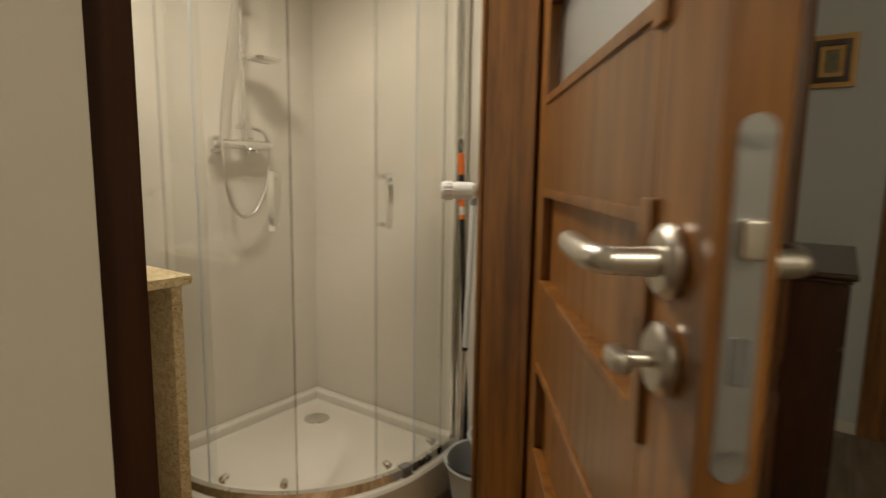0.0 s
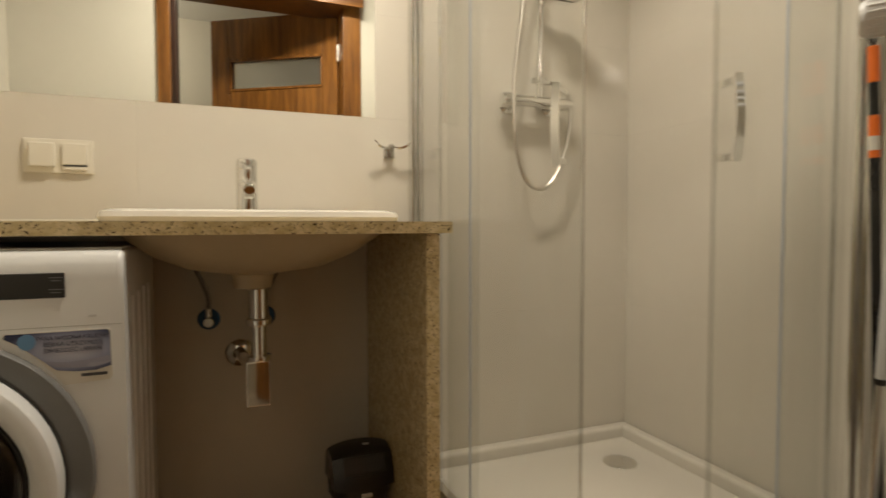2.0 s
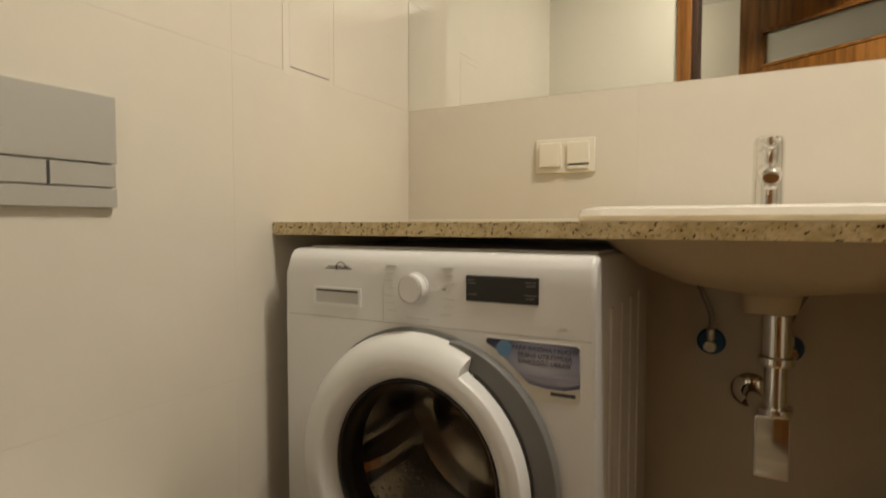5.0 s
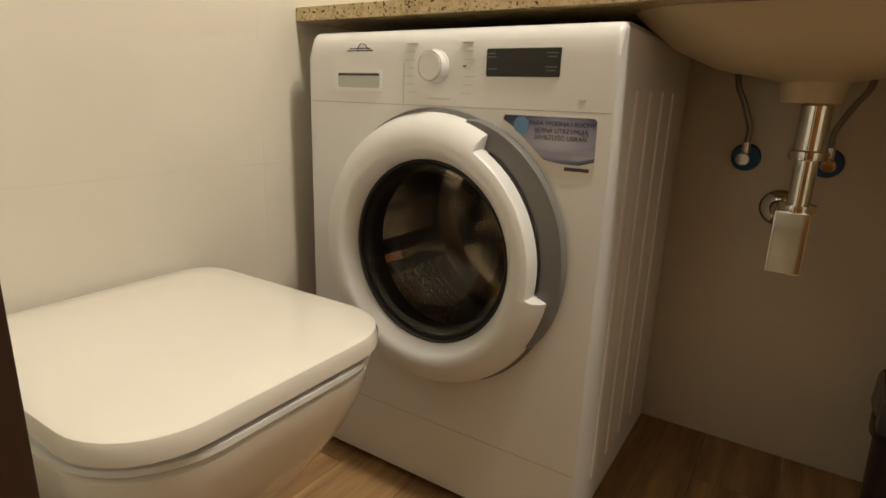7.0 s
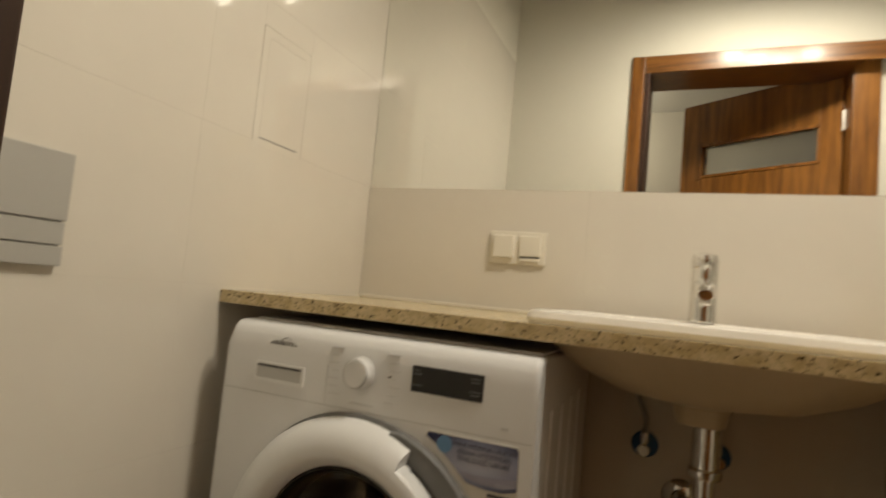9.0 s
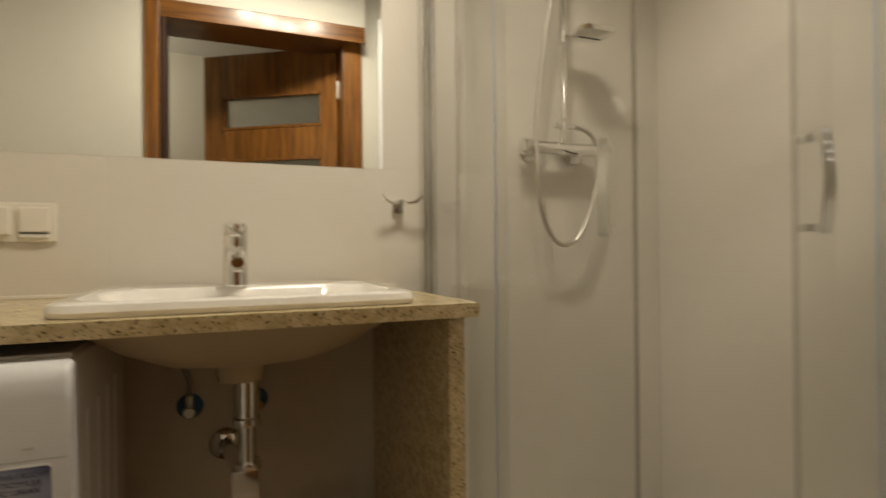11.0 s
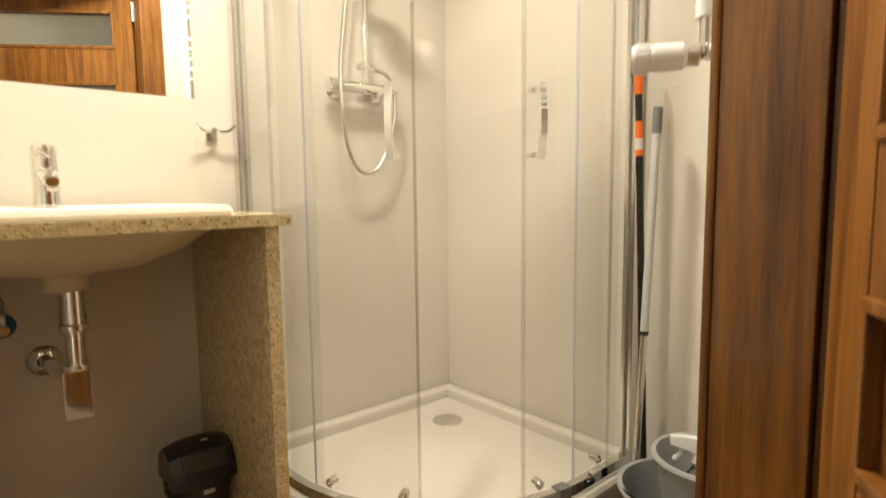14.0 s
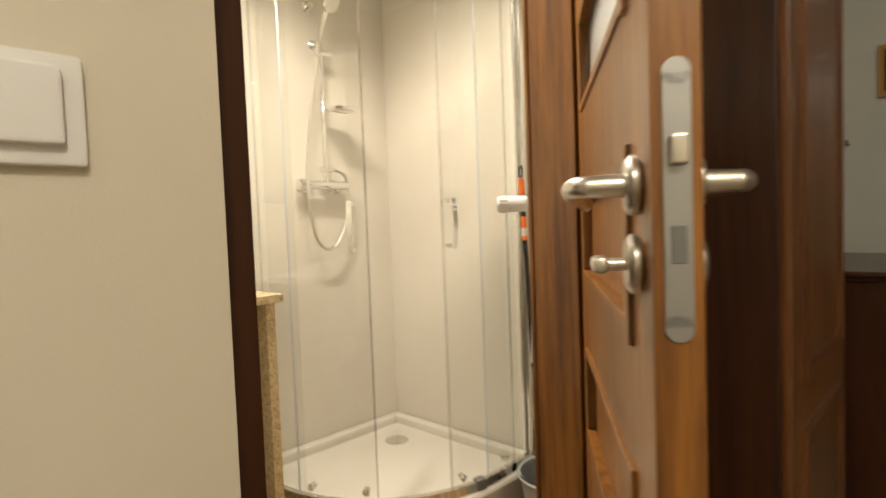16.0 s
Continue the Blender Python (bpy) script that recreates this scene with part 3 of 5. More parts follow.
tap = thing("basin_tap", (0.510, 1.885, 0.911), "chrome single-lever basin mixer tap", "tap")
part("body", joined(lathe([(0, 0), (0.027, 0), (0.0275, 0.004), (0.0260, 0.008), (0.0255, 0.104), (0.024, 0.108), (0, 0.108)], (0.510, 1.885, 0.9155), (0, 0, 1), 32)), CHROME, tap)
spout = part("spout", loft([[(0.510 + a * w, y, z + b * h) for a, b in [(math.cos(2 * math.pi * k / 16), math.sin(2 * math.pi * k / 16)) for k in range(16)]] for y, z, w, h in ((1.87, 0.985, 0.019, 0.016), (1.84, 0.982, 0.018, 0.0145), (1.80, 0.974, 0.017, 0.013), (1.782, 0.968, 0.0165, 0.0125), (1.775, 0.965, 0.012, 0.009))]), CHROME, tap)
part("aerator", rod((0.510, 1.790, 0.962), (0.510, 1.788, 0.948), 0.0105, 18), STEEL, spout)
part("lever", joined(lathe([(0, 0), (0.0245, 0), (0.0258, 0.004), (0.0258, 0.018), (0.022, 0.028), (0.010, 0.031), (0, 0.032)], (0.510, 1.885, 1.019), (0, -0.12, 1), 28),
     tube(smooth_path([(0.496, 1.868, 1.036), (0.497, 1.835, 1.034), (0.503, 1.818, 1.026), (0.510, 1.812, 1.020), (0.517, 1.818, 1.026), (0.523, 1.835, 1.034), (0.524, 1.868, 1.036)], 5), 0.0035, 8)), CHROME, tap)

tap.location += Vector((-0.005, -0.022, 0))
trap = thing("sink_trap", (0.518, 1.73, 0.478), "chrome square bottle trap hanging under the washbasin", "drain trap")
part("tailpiece", joined(rod((0.518, 1.725, 0.748), (0.518, 1.725, 0.672), 0.0215, 24), rod((0.518, 1.725, 0.672), (0.518, 1.725, 0.585), 0.0165, 24)), CHROME, trap)
part("nut", lathe([(0.016, 0), (0.026, 0), (0.027, 0.003), (0.027, 0.013), (0.024, 0.016), (0.016, 0.016)], (0.518, 1.725, 0.663), (0, 0, 1), 24), CHROME, trap)
part("nut", lathe([(0.016, 0), (0.025, 0), (0.026, 0.003), (0.026, 0.012), (0.016, 0.013)], (0.518, 1.725, 0.582), (0, 0, 1), 24), CHROME, trap)
part("cup", moved(box(-0.025, 0.025, -0.025, 0.025, 0.484, 0.584, 0.003), pose(0.515, 1.725, 0, 0, 0, -3)), CHROME, trap)
part("outlet_pipe", rod((0.518, 1.745, 0.545), (0.487, 1.995, 0.545), 0.016, 20), CHROME, trap)
part("wall_flange", lathe([(0.017, 0), (0.034, 0), (0.036, 0.004), (0.030, 0.010), (0.017, 0.014)], (0.487, 2.0, 0.545), (0, -1, 0), 28), CHROME, trap)
for vx in (0.412, 0.552):
    valve = thing("angle_valve", (vx, 2.0, 0.640), "small chrome angle valve with a round blue wall rosette", "valve", "valves under the basin")
    part("rosette", lathe([(0.008, 0), (0.027, 0), (0.028, 0.003), (0.024, 0.007), (0.008, 0.008)], (vx, 2.0, 0.640), (0, -1, 0), 28), BLUE, valve, "blue plastic rosette")
    part("body", joined(rod((vx, 1.995, 0.640), (vx, 1.945, 0.640), 0.009), rod((vx, 1.962, 0.640), (vx, 1.962, 0.672), 0.008)), CHROME, valve)
    part("knob", rod((vx, 1.950, 0.640), (vx, 1.932, 0.640), 0.013, 18), CHROME, valve)
    side = -0.03 if vx < 0.5 else 0.04
    part("hose", tube(smooth_path([(vx, 1.962, 0.672), (vx, 1.962, 0.70), (vx + side * 0.5, 1.955, 0.745), (vx + side, 1.94, 0.785), (vx + side * 0.6, 1.91, 0.83), (0.505, 1.89, 0.872)], 6), 0.0055, 8), HOSESTEEL, valve, "braided steel hose")

# ---- washing machine ----
WX0, WX1, WF, WB, WT = -0.290, 0.303, 1.464, 1.955, 0.845
CX, CZ = 0.004, 0.480
wm = thing("washing_machine", ((WX0 + WX1) / 2, (WF + WB) / 2, 0), "white front-loading washing machine under the granite countertop", "washing machine")
wm.scale.x = 0.962


def front_profile(x):
    """Side outline (y, z): slightly bowed panel at the top."""
    return [(x, WF, 0.02), (x, WF, 0.722), (x, WF, 0.724), (x, WF + 0.0005, 0.80), (x, WF + 0.003, 0.822), (x, WF + 0.008, 0.834), (x, WF + 0.017, 0.8425), (x, WF + 0.030, WT), (x, WB, WT), (x, WB, 0.02)]


body = loft([front_profile(WX0), front_profile(WX1)])
sharp = [e for e in body.edges if abs(e.verts[0].co.x - e.verts[1].co.x) < 1e-6]
bmesh.ops.bevel(body, geom=sharp, offset=0.009, segments=3, profile=0.5, affect="EDGES")
body.faces.ensure_lookup_table()
bmesh.ops.recalc_face_normals(body, faces=body.faces[:])
gone = [f for f in body.faces if f.normal.y < -0.99 and f.calc_center_median().y < WF + 0.001 and f.calc_area() > 0.2]
gap = WX1 - max(v.co.x for f in gone for v in f.verts) - 0.0004
bmesh.ops.delete(body, geom=gone, context="FACES")
part("body", body, ENAMEL, wm)
edge = rounded(WX0 + gap, WX1 - gap, 0.02, 0.722, 0.001, 8)
fine_edge, fine_port = [], []
for i in range(len(edge)):
    (xa, za), (xb, zb) = edge[i], edge[(i + 1) % len(edge)]
    steps = 14 if math.hypot(xb - xa, zb - za) > 0.1 else 1
    for k in range(steps):
        q = (xa + (xb - xa) * k / steps, za + (zb - za) * k / steps)
        a = math.atan2(q[1] - CZ, q[0] - CX)
        fine_edge.append(q)
        fine_port.append((CX + 0.172 * math.cos(a), CZ + 0.172 * math.sin(a)))
part("front_panel", ring_plate(fine_edge, fine_port, WF, WF + 0.004), ENAMEL, wm)
for i in range(4):
    y = 1.56 + i * 0.085
    part("side_rib", box(WX1 - 0.002, WX1 + 0.0035, y, y + 0.028, 0.09, 0.76, 0.003), ENAMEL, wm)
part("panel_seam", box(WX0 + 0.004, WX1 - 0.004, WF - 0.0002, WF + 0.002, 0.7240, 0.7250), SEAMGREY, wm)
part("kick_seam", box(WX0 + 0.004, WX1 - 0.004, WF - 0.0002, WF + 0.002, 0.150, 0.1510), SEAMGREY, wm)
part("top_gap", box(WX0 + 0.01, WX1 - 0.01, WF + 0.06, WB - 0.01, WT, WT + 0.0035), ENAMEL, wm)
drawer = part("detergent_drawer", ring_plate(rounded(-0.222, -0.112, 0.744, 0.778, 0.004, 3), rounded(-0.216, -0.118, 0.750, 0.774, 0.003, 3), WF - 0.002, WF + 0.004), WHITEPLASTIC, wm)
part("recess", box(-0.216, -0.118, WF - 0.0012, WF + 0.001, 0.750, 0.770), LIGHTGREY, drawer)
part("grip", box(-0.216, -0.118, WF - 0.001, WF + 0.002, 0.770, 0.775), INK, drawer)
part("drawer_seam", box(-0.0655, -0.0645, WF - 0.0006, WF + 0.002, 0.727, 0.79), LIGHTGREY, wm)
part("knob", lathe([(0, 0), (0.0265, 0), (0.0265, 0.003), (0.0235, 0.005), (0.0222, 0.018), (0.0205, 0.020), (0, 0.0195)], (0.001, WF, 0.785), (0, -1, 0), 40), WHITEPLASTIC, wm)
part("knob_ring", lathe([(0.0218, 0.0175), (0.0229, 0.0175), (0.0229, 0.0192), (0.0218, 0.0192)], (0.001, WF, 0.785), (0, -1, 0), 40), LIGHTGREY, wm)
display = part("display", box(0.096, 0.218, WF - 0.0022, WF + 0.006, 0.771, 0.811, 0.002), BLACKPLASTIC, wm, "black glass display")
for dx, dz, dw in ((0.100, 0.803, 0.012), (0.100, 0.798, 0.014), (0.100, 0.781, 0.016), (0.197, 0.803, 0.018), (0.199, 0.798, 0.014), (0.196, 0.784, 0.019), (0.198, 0.779, 0.014)):
    part("display_mark", box(dx, dx + dw, WF - 0.0028, WF - 0.002, dz, dz + 0.0014), DISPLAYMARK, display)
for k in range(7):
    z = 0.820 - k * 0.0125
    for sgn in (-1, 1):
        off = 0.049 if 0 < k < 6 else 0.043
        xa = 0.006 + sgn * off
        w = (0.022, 0.016, 0.020, 0.012, 0.022, 0.018, 0.020)[k]
        part("program_mark", box(min(xa, xa + sgn * w), max(xa, xa + sgn * w), WF - 0.0004, WF + 0.006, z, z + 0.0013), PALEINK, wm)
part("program_mark", box(-0.016, 0.030, WF - 0.0006, WF + 0.01, 0.735, 0.737), PALEINK, wm)
part("start_mark", lathe([(0, -0.0006), (0.0045, -0.0006), (0.0045, 0.002)], (0.056, WF + 0.001, 0.785), (0, 1, 0), 3), INK, wm)
part("maker_badge", joined(box(-0.195, -0.135, WF + 0.0012, WF + 0.008, 0.8105, 0.8122), box(-0.190, -0.141, WF + 0.0016, WF + 0.008, 0.8140, 0.8156), tube([(-0.160 + 0.011 * math.cos(a * 0.4), WF + 0.0018, 0.813 + 0.010 * math.sin(a * 0.4)) for a in range(12)], 0.0006, 5)), INK, wm, "dark maker's badge")
part("capacity_mark", box(0.250, 0.262, WF - 0.0006, WF + 0.004, 0.738, 0.7415), PALEINK, wm)

# sticker
sticker_outline = [(0.132, 0.718), (0.278, 0.718), (0.282, 0.714), (0.284, 0.640), (0.280, 0.634), (0.214, 0.630), (0.206, 0.640), (0.180, 0.672), (0.150, 0.698), (0.130, 0.710)]
part("sticker", loft([[(x, WF - 0.0012, z) for x, z in sticker_outline], [(x, WF + 0.003, z) for x, z in sticker_outline]]), LABELWHITE, wm, "white and blue energy sticker")
blue = [(0.134, 0.7165), (0.277, 0.7165), (0.281, 0.713), (0.2825, 0.657), (0.260, 0.651), (0.230, 0.651), (0.203, 0.655), (0.181, 0.674), (0.151, 0.699), (0.132, 0.710)]
part("sticker_print", loft([[(x, WF - 0.0018, z) for x, z in blue], [(x, WF - 0.0008, z) for x, z in blue]]), LABEL, wm, "blue printed field")
pale = [(0.2805, 0.674), (0.2815, 0.6625), (0.260, 0.6568), (0.230, 0.6568), (0.2005, 0.661), (0.188, 0.671), (0.215, 0.667), (0.250, 0.669)]
part("sticker_lower_print", loft([[(x, WF - 0.0021, z) for x, z in pale], [(x, WF - 0.0010, z) for x, z in pale]]), LABELPALE, wm, "pale lilac lower print")
part("sticker_badge", lathe([(0, 0), (0.0125, 0), (0.0125, 0.001), (0, 0.001)], (0.163, WF - 0.0016, 0.703), (0, -1, 0), 24), SKYBLUE, wm)
part("sticker_bar", box(0.238, 0.276, WF - 0.0018, WF, 0.642, 0.647), INK, wm)


def lettering(text, size, at, material, parent):
    cu = bpy.data.curves.new("lettering", "FONT")
    cu.body, cu.size, cu.align_x, cu.extrude = text, size, "CENTER", 0.0002
    tmp = new("tmp_text", cu)
    me = bpy.data.meshes.new_from_object(tmp.evaluated_get(bpy.context.evaluated_depsgraph_get()))
    bpy.data.objects.remove(tmp)
    me.transform(Matrix.Translation(at) @ Euler((radians(90), 0, 0)).to_matrix().to_4x4())
    me.materials.clear()
    me.materials.append(material)
    ob = new("lettering", me)
    ob.parent = parent
    if parent.type == "EMPTY":
        ob.matrix_parent_inverse = Matrix.Translation(-Vector(parent.location))
    return ob


for line, z in (("PARA WODNA I RUCHY", 0.704), ("BĘBNA UTRZYMUJĄ", 0.694), ("ŚWIEŻOŚĆ UBRAŃ.", 0.684)):
    lettering(line, 0.0094, (0.228, WF - 0.0021, z), LABELINK, wm)

# porthole door
ax = (0, -1, 0)
RIM = [(0.158, -0.012), (0.159, 0.013), (0.164, 0.026), (0.175, 0.040), (0.184, 0.045), (0.200, 0.045), (0.216, 0.039), (0.228, 0.027), (0.235, 0.010), (0.236, 0.0), (0.2, -0.002)]
CUT = [(0.158, -0.012), (0.159, 0.013), (0.164, 0.026), (0.175, 0.040), (0.184, 0.045), (0.197, 0.045), (0.205, 0.042), (0.209, 0.036), (0.210, 0.010), (0.209, 0.0), (0.2, -0.002)]
GRIP0, GRIP1 = -9, 61
turns = [(a, CUT if GRIP0 < a < GRIP1 else RIM) for a in range(-180, 181, 5)]
turns += [(GRIP0 - 1.2, RIM), (GRIP0, CUT), (GRIP1, CUT), (GRIP1 + 1.2, RIM)]
turns.sort(key=lambda q: q[0])


def rim_section(a, prof):
    ca, sa = math.cos(radians(a)), math.sin(radians(a))
    return [(CX + q * ca, WF - h, CZ + q * sa) for q, h in prof]


door = part("door", loft([rim_section(a, prof) for a, prof in turns]), WHITEPLASTIC, wm, "white round door rim with a scooped side")
grip_sections = []
for k in range(31):
    a = GRIP0 - 22 + k * (GRIP1 - GRIP0 + 34) / 30
    w = math.sin(math.pi * k / 30) ** 0.5
    outer = 0.238 + 0.016 * w
    grip_sections.append(rim_section(a, [(0.204, 0.0), (0.205, 0.012), (0.212, 0.010), (outer - 0.012, 0.015), (outer - 0.003, 0.015), (outer, 0.010), (outer, 0.0)]))
part("door_grip", loft(grip_sections), GREYPLASTIC, door, "grey crescent grip recess")
# dark tube drawn in for the shade between rim and grip
part("grip_shadow_gap", tube([rim_section(a, [(0.2105, 0.013)])[0] for a in range(GRIP0 + 1, GRIP1, 3)], 0.002, 8), RUBBER, door)
surround_sections = []
for k in range(33):
    g = 0.2365 + 0.008 * math.sin(math.pi * k / 32) ** 0.6
    surround_sections.append(rim_section(-64 + k * 6, [(0.222, 0.0), (0.224, 0.008), (g - 0.006, 0.007), (g, 0.004), (g, 0.0)]))
part("door_surround", loft(surround_sections), GREYPLASTIC, wm, "dark grey ring behind the door")
part("inner_rim", lathe([(0.1605, 0.016), (0.156, 0.019), (0.151, 0.013), (0.147, -0.01), (0.143, -0.035)], (CX, WF, CZ), ax, 64), BLACKPLASTIC, door, "glossy black inner rim")
part("bowl_glass", lathe([(0.151, 0.008), (0.142, 0.002), (0.130, -0.03), (0.102, -0.065), (0.052, -0.08), (0, -0.083), (0, -0.078), (0.052, -0.075), (0.098, -0.06), (0.125, -0.028), (0.137, 0.004), (0.149, 0.012), (0.151, 0.008)], (CX, WF, CZ), ax, 56), BOWLGLASS, door, "dark glass bowl")
drum = part("drum", lathe([(0.166, -0.012), (0.180, -0.02), (0.200, -0.05), (0.215, -0.06), (0.215, -0.33), (0.18, -0.36), (0.06, -0.37), (0, -0.36)], (CX, WF, CZ), ax, 56), DRUMSTEEL, wm, "perforated steel drum")
part("gasket", lathe([(0.168, -0.004), (0.156, -0.02), (0.153, -0.035), (0.162, -0.05), (0.176, -0.045)], (CX, WF, CZ), ax, 56), RUBBER, wm, "black rubber gasket")
for k in range(3):
    a = radians(200 + 120 * k)
    u, w = Vector((math.cos(a), 0, math.sin(a))), Vector((-math.sin(a), 0, math.cos(a)))
    secs = []
    for y in (1.55, 1.58, 1.74, 1.79):
        h = 0.045 if y in (1.58, 1.74) else 0.012
        c = Vector((CX, y, CZ))
        secs.append([c + u * 0.213 + w * 0.04, c + u * (0.213 - h * 0.6) + w * 0.022, c + u * (0.213 - h) + w * 0.008, c + u * (0.213 - h) - w * 0.008, c + u * (0.213 - h * 0.6) - w * 0.022, c + u * 0.213 - w * 0.04])
    part("drum_paddle", loft(secs), DRUMSTEEL, wm)
holes = bmesh.new()
for i in range(9):
    for j in range(26):
        a = radians(205 + j * 5.2 + (i % 2) * 2.6)
        y = 1.56 + i * 0.022
        c = Vector((CX + 0.2135 * math.cos(a), y, CZ + 0.2135 * math.sin(a)))
        t1, t2 = Vector((-math.sin(a), 0, math.cos(a))), Vector((0, 1, 0))
        holes.faces.new([holes.verts.new(c + 0.0035 * (math.cos(k * math.pi / 3) * t1 + math.sin(k * math.pi / 3) * t2)) for k in range(6)])
tagged(part("drum_perforation", holes, INK, wm), kind="stuff")
wm.location.x -= 0.003
for fx in (WX0 + 0.05, WX1 - 0.05):
    for fy in (WF + 0.05, WB - 0.05):
        part("foot", rod((fx, fy, 0), (fx, fy, 0.022), 0.02, 16), RUBBER, wm)

# ---- toilet and flush plate ----
TY = 1.066
toilet = thing("toilet", (XW, TY, 0.08), "white wall-hung ceramic toilet with a closed square lid", "toilet")


def tsec(x1, hw, r, z, x0=None, back=0.012):
    return [(x, y, z) for x, y in rounded(XW + 0.001 if x0 is None else x0, x1, TY - hw, TY + hw, (back, r, r, back), 8)]


part("bowl", loft([tsec(-0.16, 0.105, 0.05, 0.075), tsec(-0.14, 0.115, 0.055, 0.085), tsec(-0.085, 0.130, 0.07, 0.14), tsec(-0.01, 0.152, 0.085, 0.22), tsec(0.045, 0.174, 0.095, 0.30), tsec(0.072, 0.186, 0.10, 0.36), tsec(0.076, 0.188, 0.10, 0.388), tsec(0.070, 0.184, 0.10, 0.393)]), CERAMIC, toilet)
part("seat", loft([tsec(0.072, 0.185, 0.10, 0.396, -0.28), tsec(0.080, 0.191, 0.105, 0.398, -0.28), tsec(0.080, 0.191, 0.105, 0.405, -0.28), tsec(0.074, 0.186, 0.10, 0.407, -0.28)]), WHITEPLASTIC, toilet)
part("lid", loft([tsec(0.074, 0.186, 0.085, 0.411, -0.325, 0.045), tsec(0.082, 0.192, 0.09, 0.414, -0.332, 0.05), tsec(0.083, 0.193, 0.09, 0.428, -0.333, 0.05), tsec(0.080, 0.190, 0.088, 0.437, -0.331, 0.05), tsec(0.070, 0.180, 0.082, 0.4415, -0.324, 0.05), tsec(0.03, 0.14, 0.07, 0.4445, -0.29, 0.045), tsec(-0.04, 0.06, 0.03, 0.446, -0.22, 0.03)]), CERAMIC, toilet, "glossy white closed lid")
for s in (-1, 1):
    part("lid_hinge", rod((-0.315, TY + s * 0.08, 0.392), (-0.315, TY + s * 0.08, 0.412), 0.014, 18), CHROME, toilet)

toilet.scale = (1.025, 1.03, 1.012)
plate = thing("flush_plate", (XW, 1.058, 0.992), "flat satin grey dual-flush plate on the tiled wall", "flush plate")
PX = XW + 0.014
part("plate", joined(box(XW + 0.001, PX, 0.938, 1.178, 0.976, 1.071, 0.0012), box(XW + 0.001, PX - 0.001, 0.938, 1.178, 0.913, 0.940, 0.0012), box(XW + 0.001, PX - 0.007, 0.942, 1.174, 0.936, 0.980)), SATIN, plate)
part("large_button", box(PX - 0.010, PX - 0.001, 0.9395, 1.085, 0.9425, 0.9735, 0.0008), SATIN, plate)
part("small_button", box(PX - 0.010, PX - 0.001, 1.089, 1.1765, 0.9425, 0.9735, 0.0008), SATIN, plate)
part("button_gap", box(PX - 0.009, PX - 0.0025, 1.0853, 1.0887, 0.9425, 0.9735), INK, plate)

hatch = thing("access_hatch", (XW, 1.605, 1.30), "white plastic access hatch let into the tiles", "access hatch")
part("frame", moved(ring_plate(rounded(1.527, 1.683, 1.188, 1.436, 0.003, 2), rounded(1.545, 1.667, 1.205, 1.417, 0.003, 2), -0.0002, 0.003), Matrix(((0, -1, 0, XW), (1, 0, 0, 0), (0, 0, 1, 0), (0, 0, 0, 1)))), TILE, hatch)
part("flap", box(XW - 0.002, XW + 0.0003, 1.5452, 1.6668, 1.2065, 1.4165, 0.0001), TILE, hatch)
part("gap", box(XW - 0.002, XW + 0.0004, 1.5455, 1.6665, 1.2053, 1.2072), INK, hatch)

# ---- wall fittings ----
sock = thing("socket_pair", (0.091, YN, 1.050), "white double socket and switch plate on the tiles", "socket")
part("frame_plate", box(0.020, 0.162, YN - 0.008, YN, 1.010, 1.091, 0.003), CREAMPLASTIC, sock)
part("socket_lid", box(0.032, 0.084, YN - 0.020, YN - 0.006, 1.024, 1.081, 0.004), CREAMPLASTIC, sock)
part("switch_rocker", box(0.098, 0.150, YN - 0.016, YN - 0.006, 1.030, 1.081, 0.003), CREAMPLASTIC, sock)
part("rocker_gap", box(0.100, 0.148, YN - 0.0145, YN - 0.006, 1.0275, 1.0295), INK, sock)
part("socket_foot", box(0.100, 0.148, YN - 0.014, YN - 0.006, 1.018, 1.0265, 0.002), CREAMPLASTIC, sock)

hook = thing("towel_hook", (0.905, YN, 1.10), "chrome double towel hook on a square plate", "hook")
part("plate", box(0.890, 0.921, YN - 0.008, YN, 1.082, 1.113, 0.002), CHROME, hook)
part("post", joined(rod((0.9055, YN - 0.006, 1.108), (0.9055, YN - 0.030, 1.112), 0.006), box(0.897, 0.914, YN - 0.036, YN - 0.024, 1.104, 1.118, 0.003)), CHROME, hook)
for s in (-1, 1):
    part("prong", tube(smooth_path([(0.9055 + s * 0.006, YN - 0.030, 1.110), (0.9055 + s * 0.022, YN - 0.036, 1.107), (0.9055 + s * 0.040, YN - 0.042, 1.113), (0.9055 + s * 0.053, YN - 0.045, 1.126)], 5), 0.0042, 10), CHROME, hook)

switch = thing("light_switch", (0.072, HALL_Y, 1.182), "white square light switch on the hallway wall", "light switch")
part("frame_plate", box(0.030, 0.114, HALL_Y - 0.009, HALL_Y, 1.143, 1.222, 0.004), WHITEPLASTIC, switch)
part("rocker", box(0.040, 0.099, HALL_Y - 0.017, HALL_Y - 0.007, 1.157, 1.212, 0.004), WHITEPLASTIC, switch)

